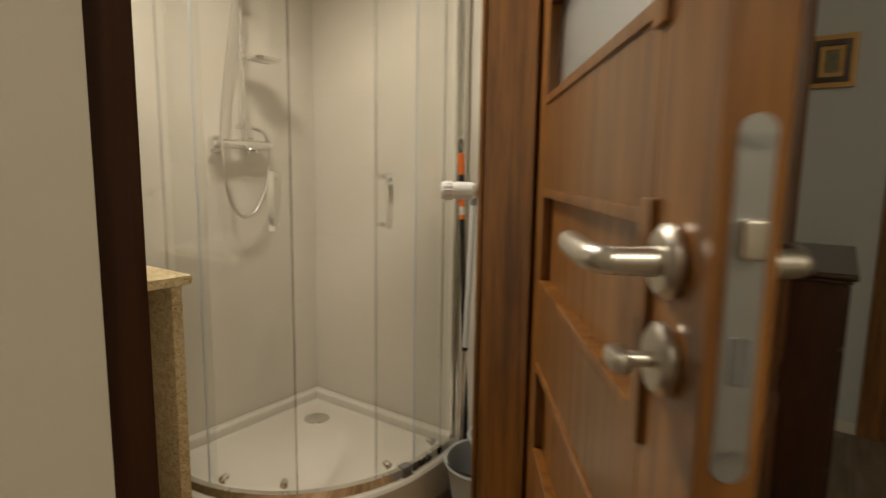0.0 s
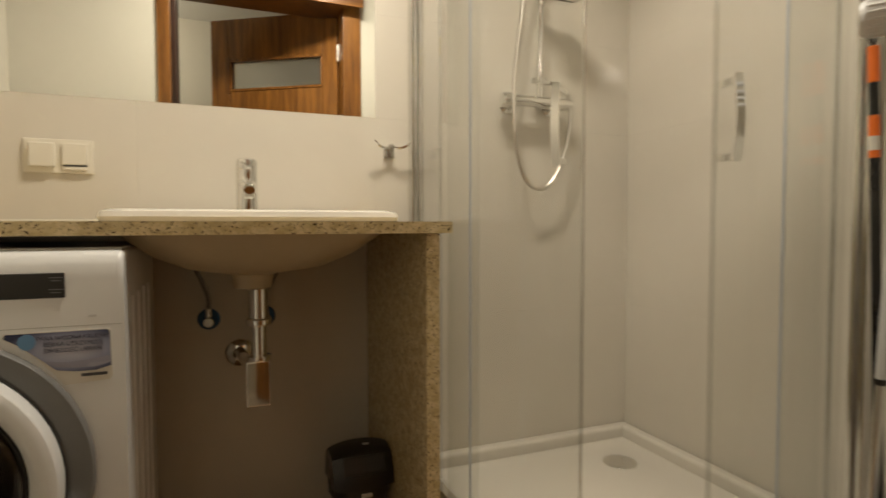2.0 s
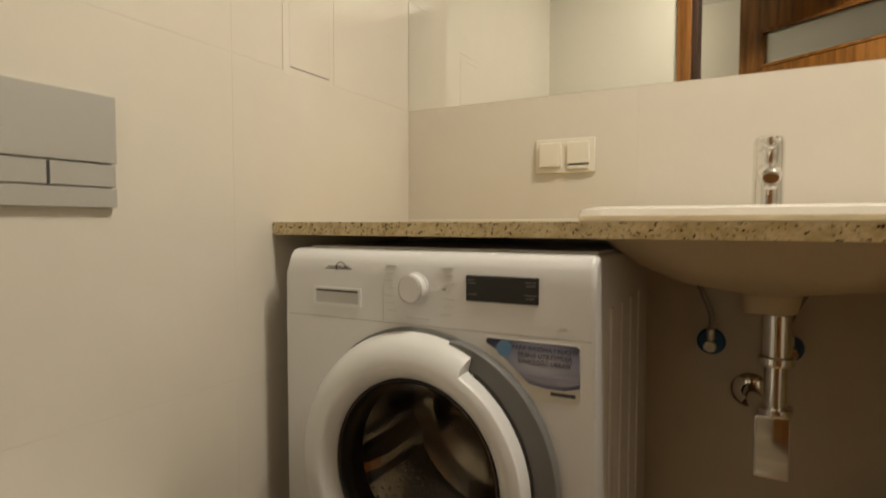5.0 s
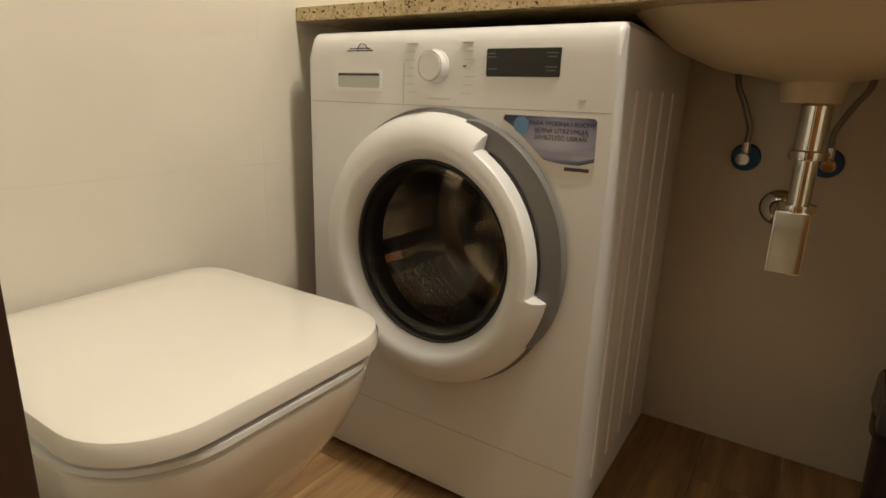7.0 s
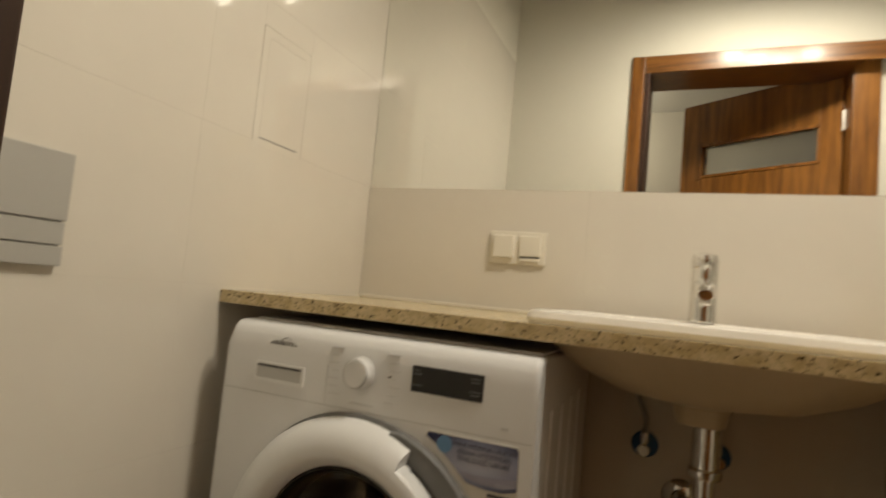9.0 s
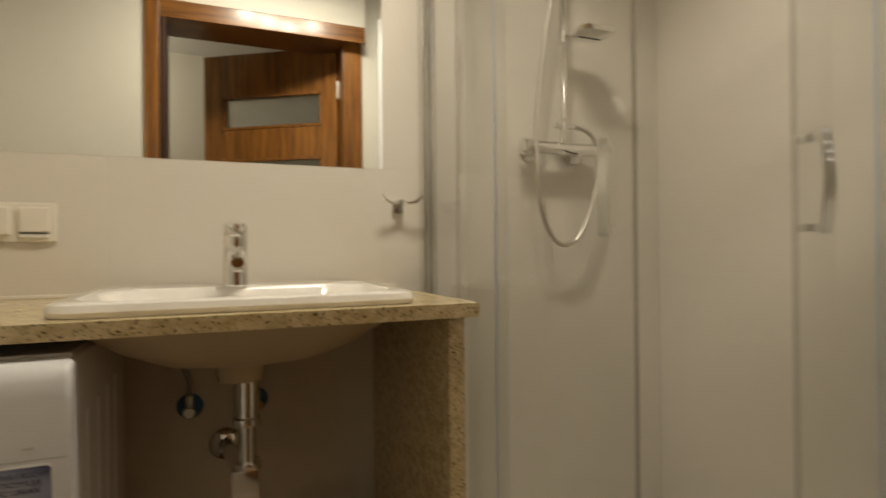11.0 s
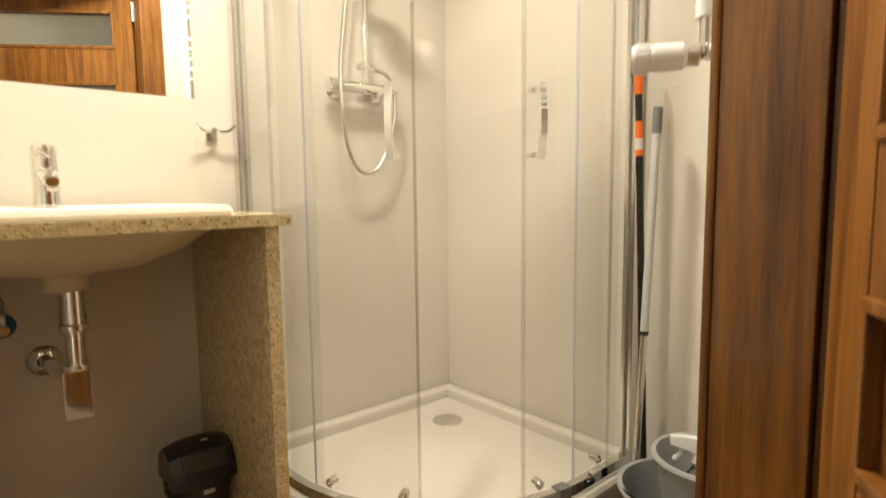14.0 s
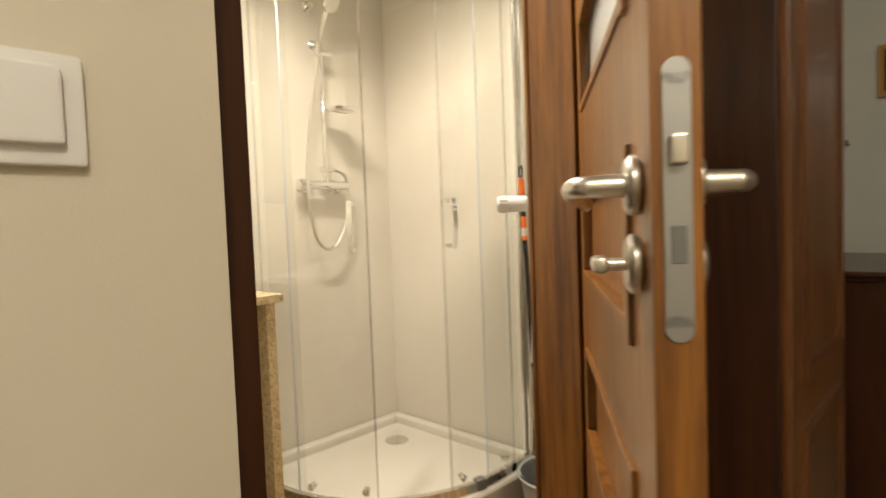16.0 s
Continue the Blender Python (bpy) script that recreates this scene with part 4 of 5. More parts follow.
vent = thing("wall_vent", (0.735, BACK_W, 2.36), "round grey ventilation grille above the door", "ventilation grille")
part("rim", lathe([(0.050, 0), (0.070, 0), (0.072, 0.006), (0.066, 0.012), (0.056, 0.010), (0.050, 0.0)], (0.735, BACK_W, 2.36), (0, 1, 0), 36), LIGHTGREY, vent)
part("backing", lathe([(0, 0.001), (0.055, 0.001), (0.055, 0.003), (0, 0.003)], (0.735, BACK_W, 2.36), (0, 1, 0), 32), GREYPLASTIC, vent)
for k in range(9):
    dz = -0.044 + k * 0.011
    half = math.sqrt(max(0.053 ** 2 - dz ** 2, 0))
    part("slat", box(0.735 - half, 0.735 + half, BACK_W + 0.003, BACK_W + 0.008, 2.36 + dz - 0.002, 2.36 + dz + 0.002), LIGHTGREY, vent)

# ---- shower ----
SC, SR = Vector((1.528, 1.75)), 0.545


def rim_path(r, a0=0, a1=90, n=18, straight=True):
    """The quadrant line at radius r: straight runs to both walls and the arc between."""
    out = []
    if straight:
        out.append((SC.x - r, YN - 0.002))
    for i in range(n + 1):
        a = radians(a0 + (a1 - a0) * i / n)
        out.append((SC.x - r * math.cos(a), SC.y - r * math.sin(a)))
    if straight:
        out.append((XE - 0.002, SC.y - r))
    return out


tray = thing("shower_tray", (1.40, 1.65, 0), "white acrylic quadrant shower tray with a raised edge", "shower tray")


def tray_ring(r, inset, z):
    pts = rim_path(r)
    pts[0] = (SC.x - r, YN - 0.002 - inset)
    pts[-1] = (XE - 0.002 - inset, SC.y - r)
    pts.append((XE - 0.002 - inset, YN - 0.002 - inset))
    return [(x, y, z) for x, y in pts]


part("tray", loft([tray_ring(0.560, 0, 0.0), tray_ring(0.568, 0, 0.09), tray_ring(0.578, 0, 0.125), tray_ring(0.580, 0, 0.145), tray_ring(0.574, 0, 0.155), tray_ring(0.560, 0, 0.160), tray_ring(0.525, 0.002, 0.163), tray_ring(0.510, 0.030, 0.160), tray_ring(0.500, 0.040, 0.148), tray_ring(0.485, 0.055, 0.140), tray_ring(0.44, 0.10, 0.138)]), ACRYLIC, tray)
part("wall_upstand", joined(box(SC.x - 0.53, XE - 0.0025, YN - 0.045, YN - 0.0025, 0.14, 0.186, 0.012, 4), box(XE - 0.045, XE - 0.0025, SC.y - 0.53, YN - 0.03, 0.14, 0.1855, 0.012, 4)), ACRYLIC, tray)
part("drain_cover", lathe([(0, 0.006), (0.040, 0.0055), (0.050, 0.003), (0.053, 0.0), (0.053, -0.004)], (1.597, 1.803, 0.141), (0, 0, 1), 36), CHROME, tray, "round chrome drain cover")

cabin = thing("shower_enclosure", (1.15, 1.38, 0.16), "curved clear glass shower enclosure with half-open sliding doors", "shower enclosure")
TOPZ = 1.96


def strip(path, r_th, z0, z1):
    """A wall of even thickness standing on a plan line."""
    p = [Vector(q) for q in path]
    left, right = [], []
    for i, q in enumerate(p):
        d = (p[min(i + 1, len(p) - 1)] - p[max(i - 1, 0)]).normalized()
        nrm = Vector((-d.y, d.x)) * r_th / 2
        left.append(q + nrm)
        right.append(q - nrm)
    ring = left + right[::-1]
    bm = bmesh.new()
    lo = [bm.verts.new((v.x, v.y, z0)) for v in ring]
    hi = [bm.verts.new((v.x, v.y, z1)) for v in ring]
    n, k = len(ring), len(left)
    for i in range(n):
        bm.faces.new((lo[i], lo[(i + 1) % n], hi[(i + 1) % n], hi[i]))
    for i in range(k - 1):
        bm.faces.new((lo[i], lo[n - 1 - i], lo[n - 2 - i], lo[i + 1]))
        bm.faces.new((hi[i], hi[i + 1], hi[n - 2 - i], hi[n - 1 - i]))
    return bm


part("bottom_rail", strip(rim_path(0.552, n=30), 0.022, 0.161, 0.193), CHROME, cabin, "polished chrome bottom rail")
part("top_rail", strip(rim_path(0.552, n=30), 0.030, TOPZ - 0.04, TOPZ), CHROME, cabin)
part("wall_profile", joined(box(0.966, 0.985, 1.965, YN - 0.002, 0.162, TOPZ, 0.003), box(0.985, 0.998, 1.955, YN - 0.002, 0.162, TOPZ, 0.002)), ALU, cabin, "polished aluminium wall profile")
part("wall_profile", joined(box(1.742, XE - 0.002, 1.186, 1.204, 0.162, TOPZ, 0.003), box(1.732, XE - 0.002, 1.204, 1.216, 0.162, TOPZ, 0.002)), ALU, cabin, "polished aluminium wall profile")


def sheet(name, path, label=""):
    ob = part(name, strip(path, 0.005, 0.197, TOPZ - 0.04), SHOWERGLASS, cabin, label)
    ob.visible_shadow = False
    return ob


def on(r, a):
    return (SC.x - r * math.cos(radians(a)), SC.y - r * math.sin(radians(a)))


RF, RD = 0.552, 0.538
sheet("fixed_glass", [(SC.x - RF, 1.958), (SC.x - RF, 1.85)] + [on(RF, a * 17 / 5) for a in range(6)])
sheet("fixed_glass", [on(RF, 86 + a * 0.8) for a in range(6)] + [(1.64, SC.y - RF), (1.735, SC.y - RF)])
left_door = sheet("sliding_door", [on(RD, a * 43.5 / 14) for a in range(15)])
right_door = sheet("sliding_door", [on(RD, 71 + a * 1.9) for a in range(11)] + [(1.62, SC.y - RD), (1.70, SC.y - RD)])


def upright(name, r, a, w, th, material, parent):
    p, q = Vector(on(r, a - w / 2)), Vector(on(r, a + w / 2))
    return part(name, strip([p, q], th, 0.195, TOPZ - 0.04), material, parent)


upright("glass_edge", RF, 13.8, 0.14, 0.006, DARKSEAL, cabin)
upright("glass_edge", RF, 86.3, 0.14, 0.006, DARKSEAL, cabin)
upright("seal", RD, 43.6, 0.75, 0.009, SEAL, left_door)
upright("seal", RD, 70.6, 0.75, 0.009, SEAL, right_door)
part("seal", strip([(1.66, SC.y - RD - 0.002), (1.664, SC.y - RD - 0.002)], 0.008, 0.195, TOPZ - 0.04), SEAL, right_door)
part("seal", strip([(SC.x - RD, 1.80), (SC.x - RD, 1.804)], 0.008, 0.195, TOPZ - 0.04), SEAL, left_door)
for a, owner in ((38.8, left_door), (72.8, right_door)):
    c = Vector((-math.cos(radians(a)), -math.sin(radians(a)), 0))
    t = Vector((-c.y, c.x, 0))
    m = Matrix(((t.x, c.x, 0, SC.x), (t.y, c.y, 0, SC.y), (0, 0, 1, 0), (0, 0, 0, 1)))
    secs = []
    for k in range(11):
        z = 1.006 + k * 0.0168
        out = RD + 0.040 + 0.010 * math.sin(math.pi * k / 10)
        secs.append([(dx, out + dy, z) for dx, dy in ((-0.008, -0.004), (0.008, -0.004), (0.008, 0.004), (-0.008, 0.004))])
    part("door_pull", moved(joined(loft(secs), box(-0.007, 0.007, RD - 0.012, RD + 0.044, 1.010, 1.024, 0.002), box(-0.007, 0.007, RD - 0.012, RD + 0.044, 1.156, 1.170, 0.002)), m), CHROME, owner, "chrome bow-shaped pull")
for a, owner in ((18.5, left_door), (39.5, left_door), (75.0, right_door), (98.0, right_door)):
    c = Vector((-math.cos(radians(a)), -math.sin(radians(a)), 0)) if a < 90 else Vector((0, -1, 0))
    base = Vector((SC.x, SC.y, 0.216)) + c * RD if a < 90 else Vector((SC.x + 0.076, SC.y - RD, 0.216))
    part("roller", joined(rod(base - c * 0.012, base + c * 0.014, 0.0125, 18), rod(base + c * 0.012, base + c * 0.020, 0.006, 12)), CHROME, owner)
part("end_stop", strip(rim_path(0.552, 80, 84, 3, False), 0.030, 0.160, 0.196), GREYPLASTIC, cabin)

mixer = thing("shower_mixer", (1.385, YN, 1.27), "chrome shower mixer with riser rail and hand shower", "shower mixer")
part("body", joined(rod((1.272, 1.945, 1.270), (1.500, 1.945, 1.270), 0.019, 24), rod((1.30, 1.945, 1.270), (1.30, 1.999, 1.270), 0.014), rod((1.455, 1.945, 1.270), (1.455, 1.999, 1.270), 0.014)), CHROME, mixer)
for x in (1.30, 1.455):
    part("rosette", lathe([(0.012, 0), (0.030, 0), (0.031, 0.003), (0.022, 0.010), (0.012, 0.011)], (x, YN, 1.270), (0, -1, 0), 26), CHROME, mixer)
part("end_knob", lathe([(0, 0), (0.021, 0), (0.024, 0.004), (0.024, 0.024), (0.020, 0.028), (0, 0.028)], (1.276, 1.945, 1.270), (-1, 0, 0), 24), CHROME, mixer)
part("diverter", joined(rod((1.385, 1.945, 1.280), (1.385, 1.945, 1.335), 0.011, 16), rod((1.352, 1.945, 1.335), (1.418, 1.945, 1.335), 0.009, 16), rod((1.385, 1.945, 1.335), (1.385, 1.945, 1.352), 0.016, 18)), CHROME, mixer)
part("lever", tube(smooth_path([(1.385, 1.930, 1.262), (1.385, 1.900, 1.250), (1.386, 1.870, 1.243)], 4), 0.007, 10), CHROME, mixer)
part("riser_rail", rod((1.385, 1.945, 1.345), (1.385, 1.945, 1.870), 0.0095, 18), CHROME, mixer)
part("wall_bracket", joined(rod((1.385, 1.945, 1.865), (1.385, 1.999, 1.865), 0.010), lathe([(0, 0), (0.022, 0), (0.023, 0.004), (0.014, 0.010), (0, 0.010)], (1.385, YN, 1.865), (0, -1, 0), 22)), CHROME, mixer)
part("slider", joined(rod((1.355, 1.940, 1.822), (1.425, 1.936, 1.822), 0.013, 18), rod((1.360, 1.935, 1.800), (1.360, 1.925, 1.842), 0.014, 18)), CHROME, mixer)
part("soap_shelf", joined(loft([[(x, y, z) for x, y in rounded(1.378 + e, 1.498 - e, 1.835 + e, 1.945 - e, 0.03)] for e, z in ((0.03, 1.572), (0.006, 1.578), (0.0, 1.588), (0.004, 1.588), (0.012, 1.582))]), rod((1.385, 1.945, 1.567), (1.385, 1.945, 1.605), 0.016, 18)), CHROME, mixer, "oval chrome soap shelf")
part("hand_shower", joined(tube(smooth_path([(1.360, 1.930, 1.800), (1.362, 1.918, 1.87), (1.372, 1.900, 1.94), (1.385, 1.885, 1.985)], 5), 0.011, 12), lathe([(0, 0.016), (0.020, 0.015), (0.040, 0.004), (0.044, -0.006), (0.040, -0.012), (0, -0.013)], (1.392, 1.868, 2.010), (-0.25, 0.75, 0.55), 28)), CHROME, mixer)
part("wall_elbow", joined(lathe([(0, 0), (0.024, 0), (0.025, 0.004), (0.018, 0.012), (0, 0.014)], (1.362, YN, 2.020), (0, -1, 0), 22), rod((1.362, 1.995, 2.020), (1.362, 1.965, 2.020), 0.010)), CHROME, mixer)
part("hose", tube(smooth_path([(1.360, 1.932, 1.800), (1.345, 1.935, 1.72), (1.312, 1.935, 1.52), (1.285, 1.930, 1.33), (1.276, 1.912, 1.20), (1.292, 1.915, 1.09), (1.330, 1.925, 1.020), (1.373, 1.93, 0.998), (1.420, 1.93, 1.020), (1.465, 1.93, 1.10), (1.490, 1.93, 1.20), (1.487, 1.935, 1.285), (1.465, 1.94, 1.322), (1.420, 1.945, 1.336)], 7), 0.0065, 10), STEEL, mixer, "silver spiral shower hose")

# ---- towel rail on the door wall ----
RY = 0.775
rail = thing("towel_radiator", (1.42, RY, 1.20), "white ladder towel radiator beside the door", "towel radiator")
for x in (1.225, 1.625):
    part("upright_tube", tube(smooth_path([(x, RY, 1.19), (x, RY, 1.6), (x, RY, 2.10)], 3), 0.017, 14), ENAMEL, rail)
zz = 1.24
for count in (4, 5, 5):
    for k in range(count):
        part("rung", tube([(1.225, RY, zz), (1.30, RY + 0.012, zz), (1.425, RY + 0.016, zz), (1.55, RY + 0.012, zz), (1.625, RY, zz)], 0.011, 10), ENAMEL, rail)
        zz += 0.046
    zz += 0.055
for x in (1.26, 1.59):
    for z in (1.33, 2.0):
        part("wall_bracket", rod((x, BACK_E, z), (x, RY, z), 0.010), ENAMEL, rail)
part("valve_body", joined(rod((1.225, RY, 1.192), (1.225, RY, 1.135), 0.011, 16), rod((1.225, RY, 1.142), (1.225, BACK_E, 1.142), 0.010, 16), rod((1.218, RY + 0.004, 1.142), (1.262, RY - 0.02, 1.142), 0.013, 16)), STEEL, rail, "nickel valve body")
trv = thing("thermostat_valve", (1.205, 0.80, 1.142), "white ribbed thermostatic radiator valve head", "thermostat valve")
d = Vector((-0.045, 0.075, 0)).normalized()
o = Vector((1.213, 0.792, 1.136))
part("collar", rod(o - d * 0.012, o + d * 0.008, 0.016, 20), STEEL, trv, "nickel collar")
part("head", lathe([(0, 0), (0.016, 0), (0.0205, 0.006), (0.0215, 0.045), (0.0195, 0.050), (0.0215, 0.054), (0.0225, 0.074), (0.019, 0.080), (0, 0.080)], o + d * 0.006, d, 32), WHITEPLASTIC, trv)
for k in range(16):
    a = 2 * math.pi * k / 16
    side = d.orthogonal().normalized()
    v = math.cos(a) * side + math.sin(a) * d.cross(side)
    part("rib", rod(o + d * 0.060 + v * 0.0215, o + d * 0.079 + v * 0.0212, 0.0022, 6), WHITEPLASTIC, trv)


def hung(name, x0, x1, z_top, drop_front, drop_back, material, label, seed):
    """Cloth folded over a rung."""
    rnd = random.Random(seed)
    ph = rnd.random() * 6
    bm = bmesh.new()
    cols, rows = 14, 16
    grid = []
    for i in range(cols + 1):
        x = x0 + (x1 - x0) * i / cols
        col = []
        for j in range(rows + 1):
            s = j / rows
            if s < 0.5:
                q = 1 - s * 2
                y, z = RY + 0.030 + 0.006 * math.sin(x * 60 + ph) * q, z_top - drop_front * q
            else:
                q = s * 2 - 1
                y, z = RY - 0.008 + 0.005 * math.sin(x * 50 + ph) * q, z_top - drop_back * q
            col.append(bm.verts.new((x + 0.004 * math.sin(z * 40 + ph), y, z + (0.014 if abs(s - 0.5) < 0.04 else 0.0))))
        grid.append(col)
    for a, b in zip(grid, grid[1:]):
        for j in range(rows):
            bm.faces.new((a[j], a[j + 1], b[j + 1], b[j]))
    bmesh.ops.solidify(bm, geom=bm.faces[:], thickness=0.003)
    return solid(name, bm, material, label, "cloth")


hung("cleaning_cloth", 1.285, 1.40, 1.745, 0.09, 0.12, YELLOW, "yellow cleaning cloth hung over a radiator rung", 3)
hung("small_towel", 1.262, 1.45, 1.445, 0.15, 0.13, CLOTH, "beige patterned small towel hung over a radiator rung", 5)

# ---- ceiling lamp ----
lampthing = thing("ceiling_spot_lamp", (0.82, 1.40, TOP), "cream ceiling lamp with four small spot heads", "ceiling lamp")
part("canopy", lathe([(0, 0), (0.06, 0), (0.06, -0.018), (0.05, -0.026), (0, -0.028)], (0.82, 1.40, TOP), (0, 0, 1), 32), CREAMPLASTIC, lampthing)
part("stem", rod((0.82, 1.40, TOP - 0.02), (0.82, 1.40, SPOT_Z + 0.12), 0.012), CHROME, lampthing)
part("bar", tube(smooth_path([(sx, sy, SPOT_Z + 0.12) for sx, sy in SPOTS], 6), 0.011, 12), CHROME, lampthing)
for sx, sy in SPOTS:
    head = part("spot_head", lathe([(0.018, 0.09), (0.030, 0.08), (0.046, 0.035), (0.054, 0.004), (0.052, 0.004), (0.044, 0.035), (0.028, 0.076), (0.018, 0.086)], (sx, sy, SPOT_Z - 0.01), (0, 0, 1), 28), CREAMPLASTIC, lampthing)
    part("bulb", lathe([(0, -0.004), (0.010, -0.002), (0.016, 0.006), (0.014, 0.03), (0, 0.034)], (sx, sy, SPOT_Z - 0.002), (0, 0, 1), 20), LAMPGLOW, head, "glowing bulb")
    part("socket", rod((sx, sy, SPOT_Z + 0.07), (sx, sy, SPOT_Z + 0.12), 0.014), CHROME, head)
hall_lamp = thing("hall_ceiling_lamp", (-0.55, -0.95, TOP), "round opal ceiling lamp of the hallway", "ceiling lamp")
part("canopy", lathe([(0, 0), (0.15, 0), (0.15, -0.02), (0.12, -0.03), (0, -0.03)], (-0.55, -0.95, TOP), (0, 0, 1), 32), CREAMPLASTIC, hall_lamp)

# ---- loose things on the bathroom floor ----
bin_ob = thing("pedal_bin", (0.765, 1.80, 0), "small waste bin with a black domed swing lid", "waste bin")
BC = (0.762, 1.80)
part("body", lathe([(0, 0), (0.060, 0), (0.063, 0.006), (0.070, 0.20), (0.070, 0.222), (0, 0.222)], (*BC, 0), (0, 0, 1), 36), DARKSTEEL, bin_ob, "dark metal body")
part("rim", lathe([(0.069, 0.212), (0.078, 0.214), (0.079, 0.242), (0.074, 0.248), (0.068, 0.244)], (*BC, 0), (0, 0, 1), 36), BLACKPLASTIC, bin_ob)
HOOD = [(-0.080, 0.240), (-0.074, 0.276), (-0.046, 0.318), (-0.010, 0.331), (0.030, 0.330), (0.062, 0.308), (0.076, 0.262), (0.078, 0.240)]
hood_secs = []
for k in range(9):
    u = -1 + k / 4
    shrink = math.sqrt(max(1 - (0.86 * u) ** 2, 0))
    hood_secs.append([(BC[0] + u * 0.076, BC[1] + q * (0.55 + 0.45 * shrink), 0.240 + (z - 0.240) * (0.72 + 0.28 * shrink)) for q, z in HOOD])
part("lid", loft(hood_secs), BLACKPLASTIC, bin_ob, "black domed lid")
part("swing_flap", moved(box(-0.052, 0.052, -0.003, 0.003, -0.022, 0.022, 0.0025), pose(BC[0], BC[1] - 0.063, 0.297, -33, 0, 0)), BLACKPLASTIC, bin_ob)
part("latch", box(BC[0] - 0.012, BC[0] + 0.014, BC[1] - 0.083, BC[1] - 0.076, 0.222, 0.232, 0.002), LIGHTGREY, bin_ob)
part("lid_badge", box(BC[0] + 0.006, BC[0] + 0.022, BC[1] - 0.02, BC[1] - 0.014, 0.3295, 0.333, 0.001), PALEINK, bin_ob)



mop = thing("mop", (1.646, 1.12, 0), "grey aluminium mop stick leaning in the corner", "mop")
M0, M1 = Vector((1.646, 1.120, 0.05)), Vector((1.662, 1.085, 1.135))
part("lower_tube", rod(M0, M0.lerp(M1, 0.485), 0.0088, 16), ALU, mop)
part("joint", rod(M0.lerp(M1, 0.475), M0.lerp(M1, 0.488), 0.0110, 16), BLACKPLASTIC, mop)
part("upper_tube", rod(M0.lerp(M1, 0.485), M0.lerp(M1, 0.95), 0.0102, 16), LIGHTGREY, mop)
part("grip", rod(M0.lerp(M1, 0.94), M1, 0.0118, 16), GREYPLASTIC, mop, "dark grey grip")
part("head", joined(box(1.59, 1.665, 1.095, 1.145, 0.0, 0.045, 0.008), rod((1.646, 1.120, 0.03), M0.lerp(M1, 0.07), 0.017, 16)), BLACKPLASTIC, mop, "black mop head")
broom = thing("broom", (1.75, 1.15, 0), "black broom stick with an orange grip", "broom")
B0, B1 = Vector((1.715, 1.125, 0.05)), Vector((1.664, 1.143, 1.262))
part("stick", rod(B0, B0.lerp(B1, 0.93), 0.0092, 16), BLACKPLASTIC, broom)
part("grip", rod(B0.lerp(B1, 0.925), B0.lerp(B1, 0.985), 0.0108, 16), ORANGE, broom, "orange grip")
part("hanger", tube([B1 + Vector((0.011 * math.cos(a * 0.5236), 0.0, 0.006 + 0.020 * math.sin(a * 0.5236))) for a in range(12)], 0.0035, 8, True), BLACKPLASTIC, broom)
part("sleeve", rod(B0.lerp(B1, 0.800), B0.lerp(B1, 0.872), 0.0102, 16), ORANGE, broom, "orange paper sleeve")
part("sleeve_label", rod(B0.lerp(B1, 0.812), B0.lerp(B1, 0.838), 0.0105, 16), LABELWHITE, broom)
part("head", box(1.68, 1.77, 1.10, 1.155, 0.0, 0.06, 0.010), BLACKPLASTIC, broom)


def bucket(name, c, r0, r1, h, z0, label, material):
    b = thing(name, (*c, z0), label, "bucket")
    part("body", lathe([(0, 0.0), (r0 - 0.004, 0), (r0, 0.006), (r1, h), (r1 + 0.008, h), (r1 + 0.010, h + 0.004), (r1 + 0.007, h + 0.011), (r1 - 0.002, h + 0.010), (r1 - 0.005, h - 0.004), (r0 - 0.004, 0.010), (0, 0.008)], (*c, z0), (0, 0, 1), 44), material, b)
    return b


outer = bucket("bucket", (1.585, 0.955), 0.105, 0.140, 0.235, 0.0, "grey plastic bucket with a second bucket inside", BUCKETGREY)
inner = bucket("bucket", (1.625, 0.915), 0.085, 0.120, 0.215, 0.098, "light grey plastic bucket standing in another bucket", BUCKETGREY)
part("bucket_handle", tube([(1.585 + 0.143 * math.cos(radians(a)), 0.955 + 0.143 * math.sin(radians(a)), 0.232 + 0.02 * math.sin(radians(a - 110))) for a in range(110, 300, 10)], 0.004, 8), BLACKPLASTIC, outer, "black handle")
spray = thing("spray_bottle", (1.605, 0.925, 0.107), "clear spray bottle with a white trigger head in the bucket", "spray bottle")
SP = Vector((1.600, 0.93, 0.0))
part("bottle", lathe([(0, 0.094), (0.034, 0.094), (0.036, 0.10), (0.036, 0.23), (0.026, 0.262), (0.014, 0.280), (0.013, 0.30), (0, 0.30)], SP, (0, 0, 1), 28), glass("clear_plastic", (0.85, 0.85, 0.83), 0.08, 1.3), spray)
part("collar", lathe([(0.0, 0.292), (0.016, 0.292), (0.018, 0.296), (0.016, 0.318), (0, 0.318)], SP, (0, 0, 1), 24), WHITEPLASTIC, spray)
dirn = Vector((-0.55, 0.83, 0))
secs = []
sd = Vector((0.83, 0.55, 0))
for s, w, z0, z1 in ((-0.045, 0.010, 0.322, 0.336), (-0.035, 0.014, 0.316, 0.344), (0.0, 0.015, 0.314, 0.350), (0.035, 0.012, 0.326, 0.352), (0.062, 0.010, 0.332, 0.350)):
    c = SP + dirn * s
    secs.append([c + sd * w + Vector((0, 0, z0)), c - sd * w + Vector((0, 0, z0)), c - sd * w * 0.8 + Vector((0, 0, z1)), c + sd * w * 0.8 + Vector((0, 0, z1))])
part("trigger_head", loft(secs), WHITEPLASTIC, spray, "white trigger head")
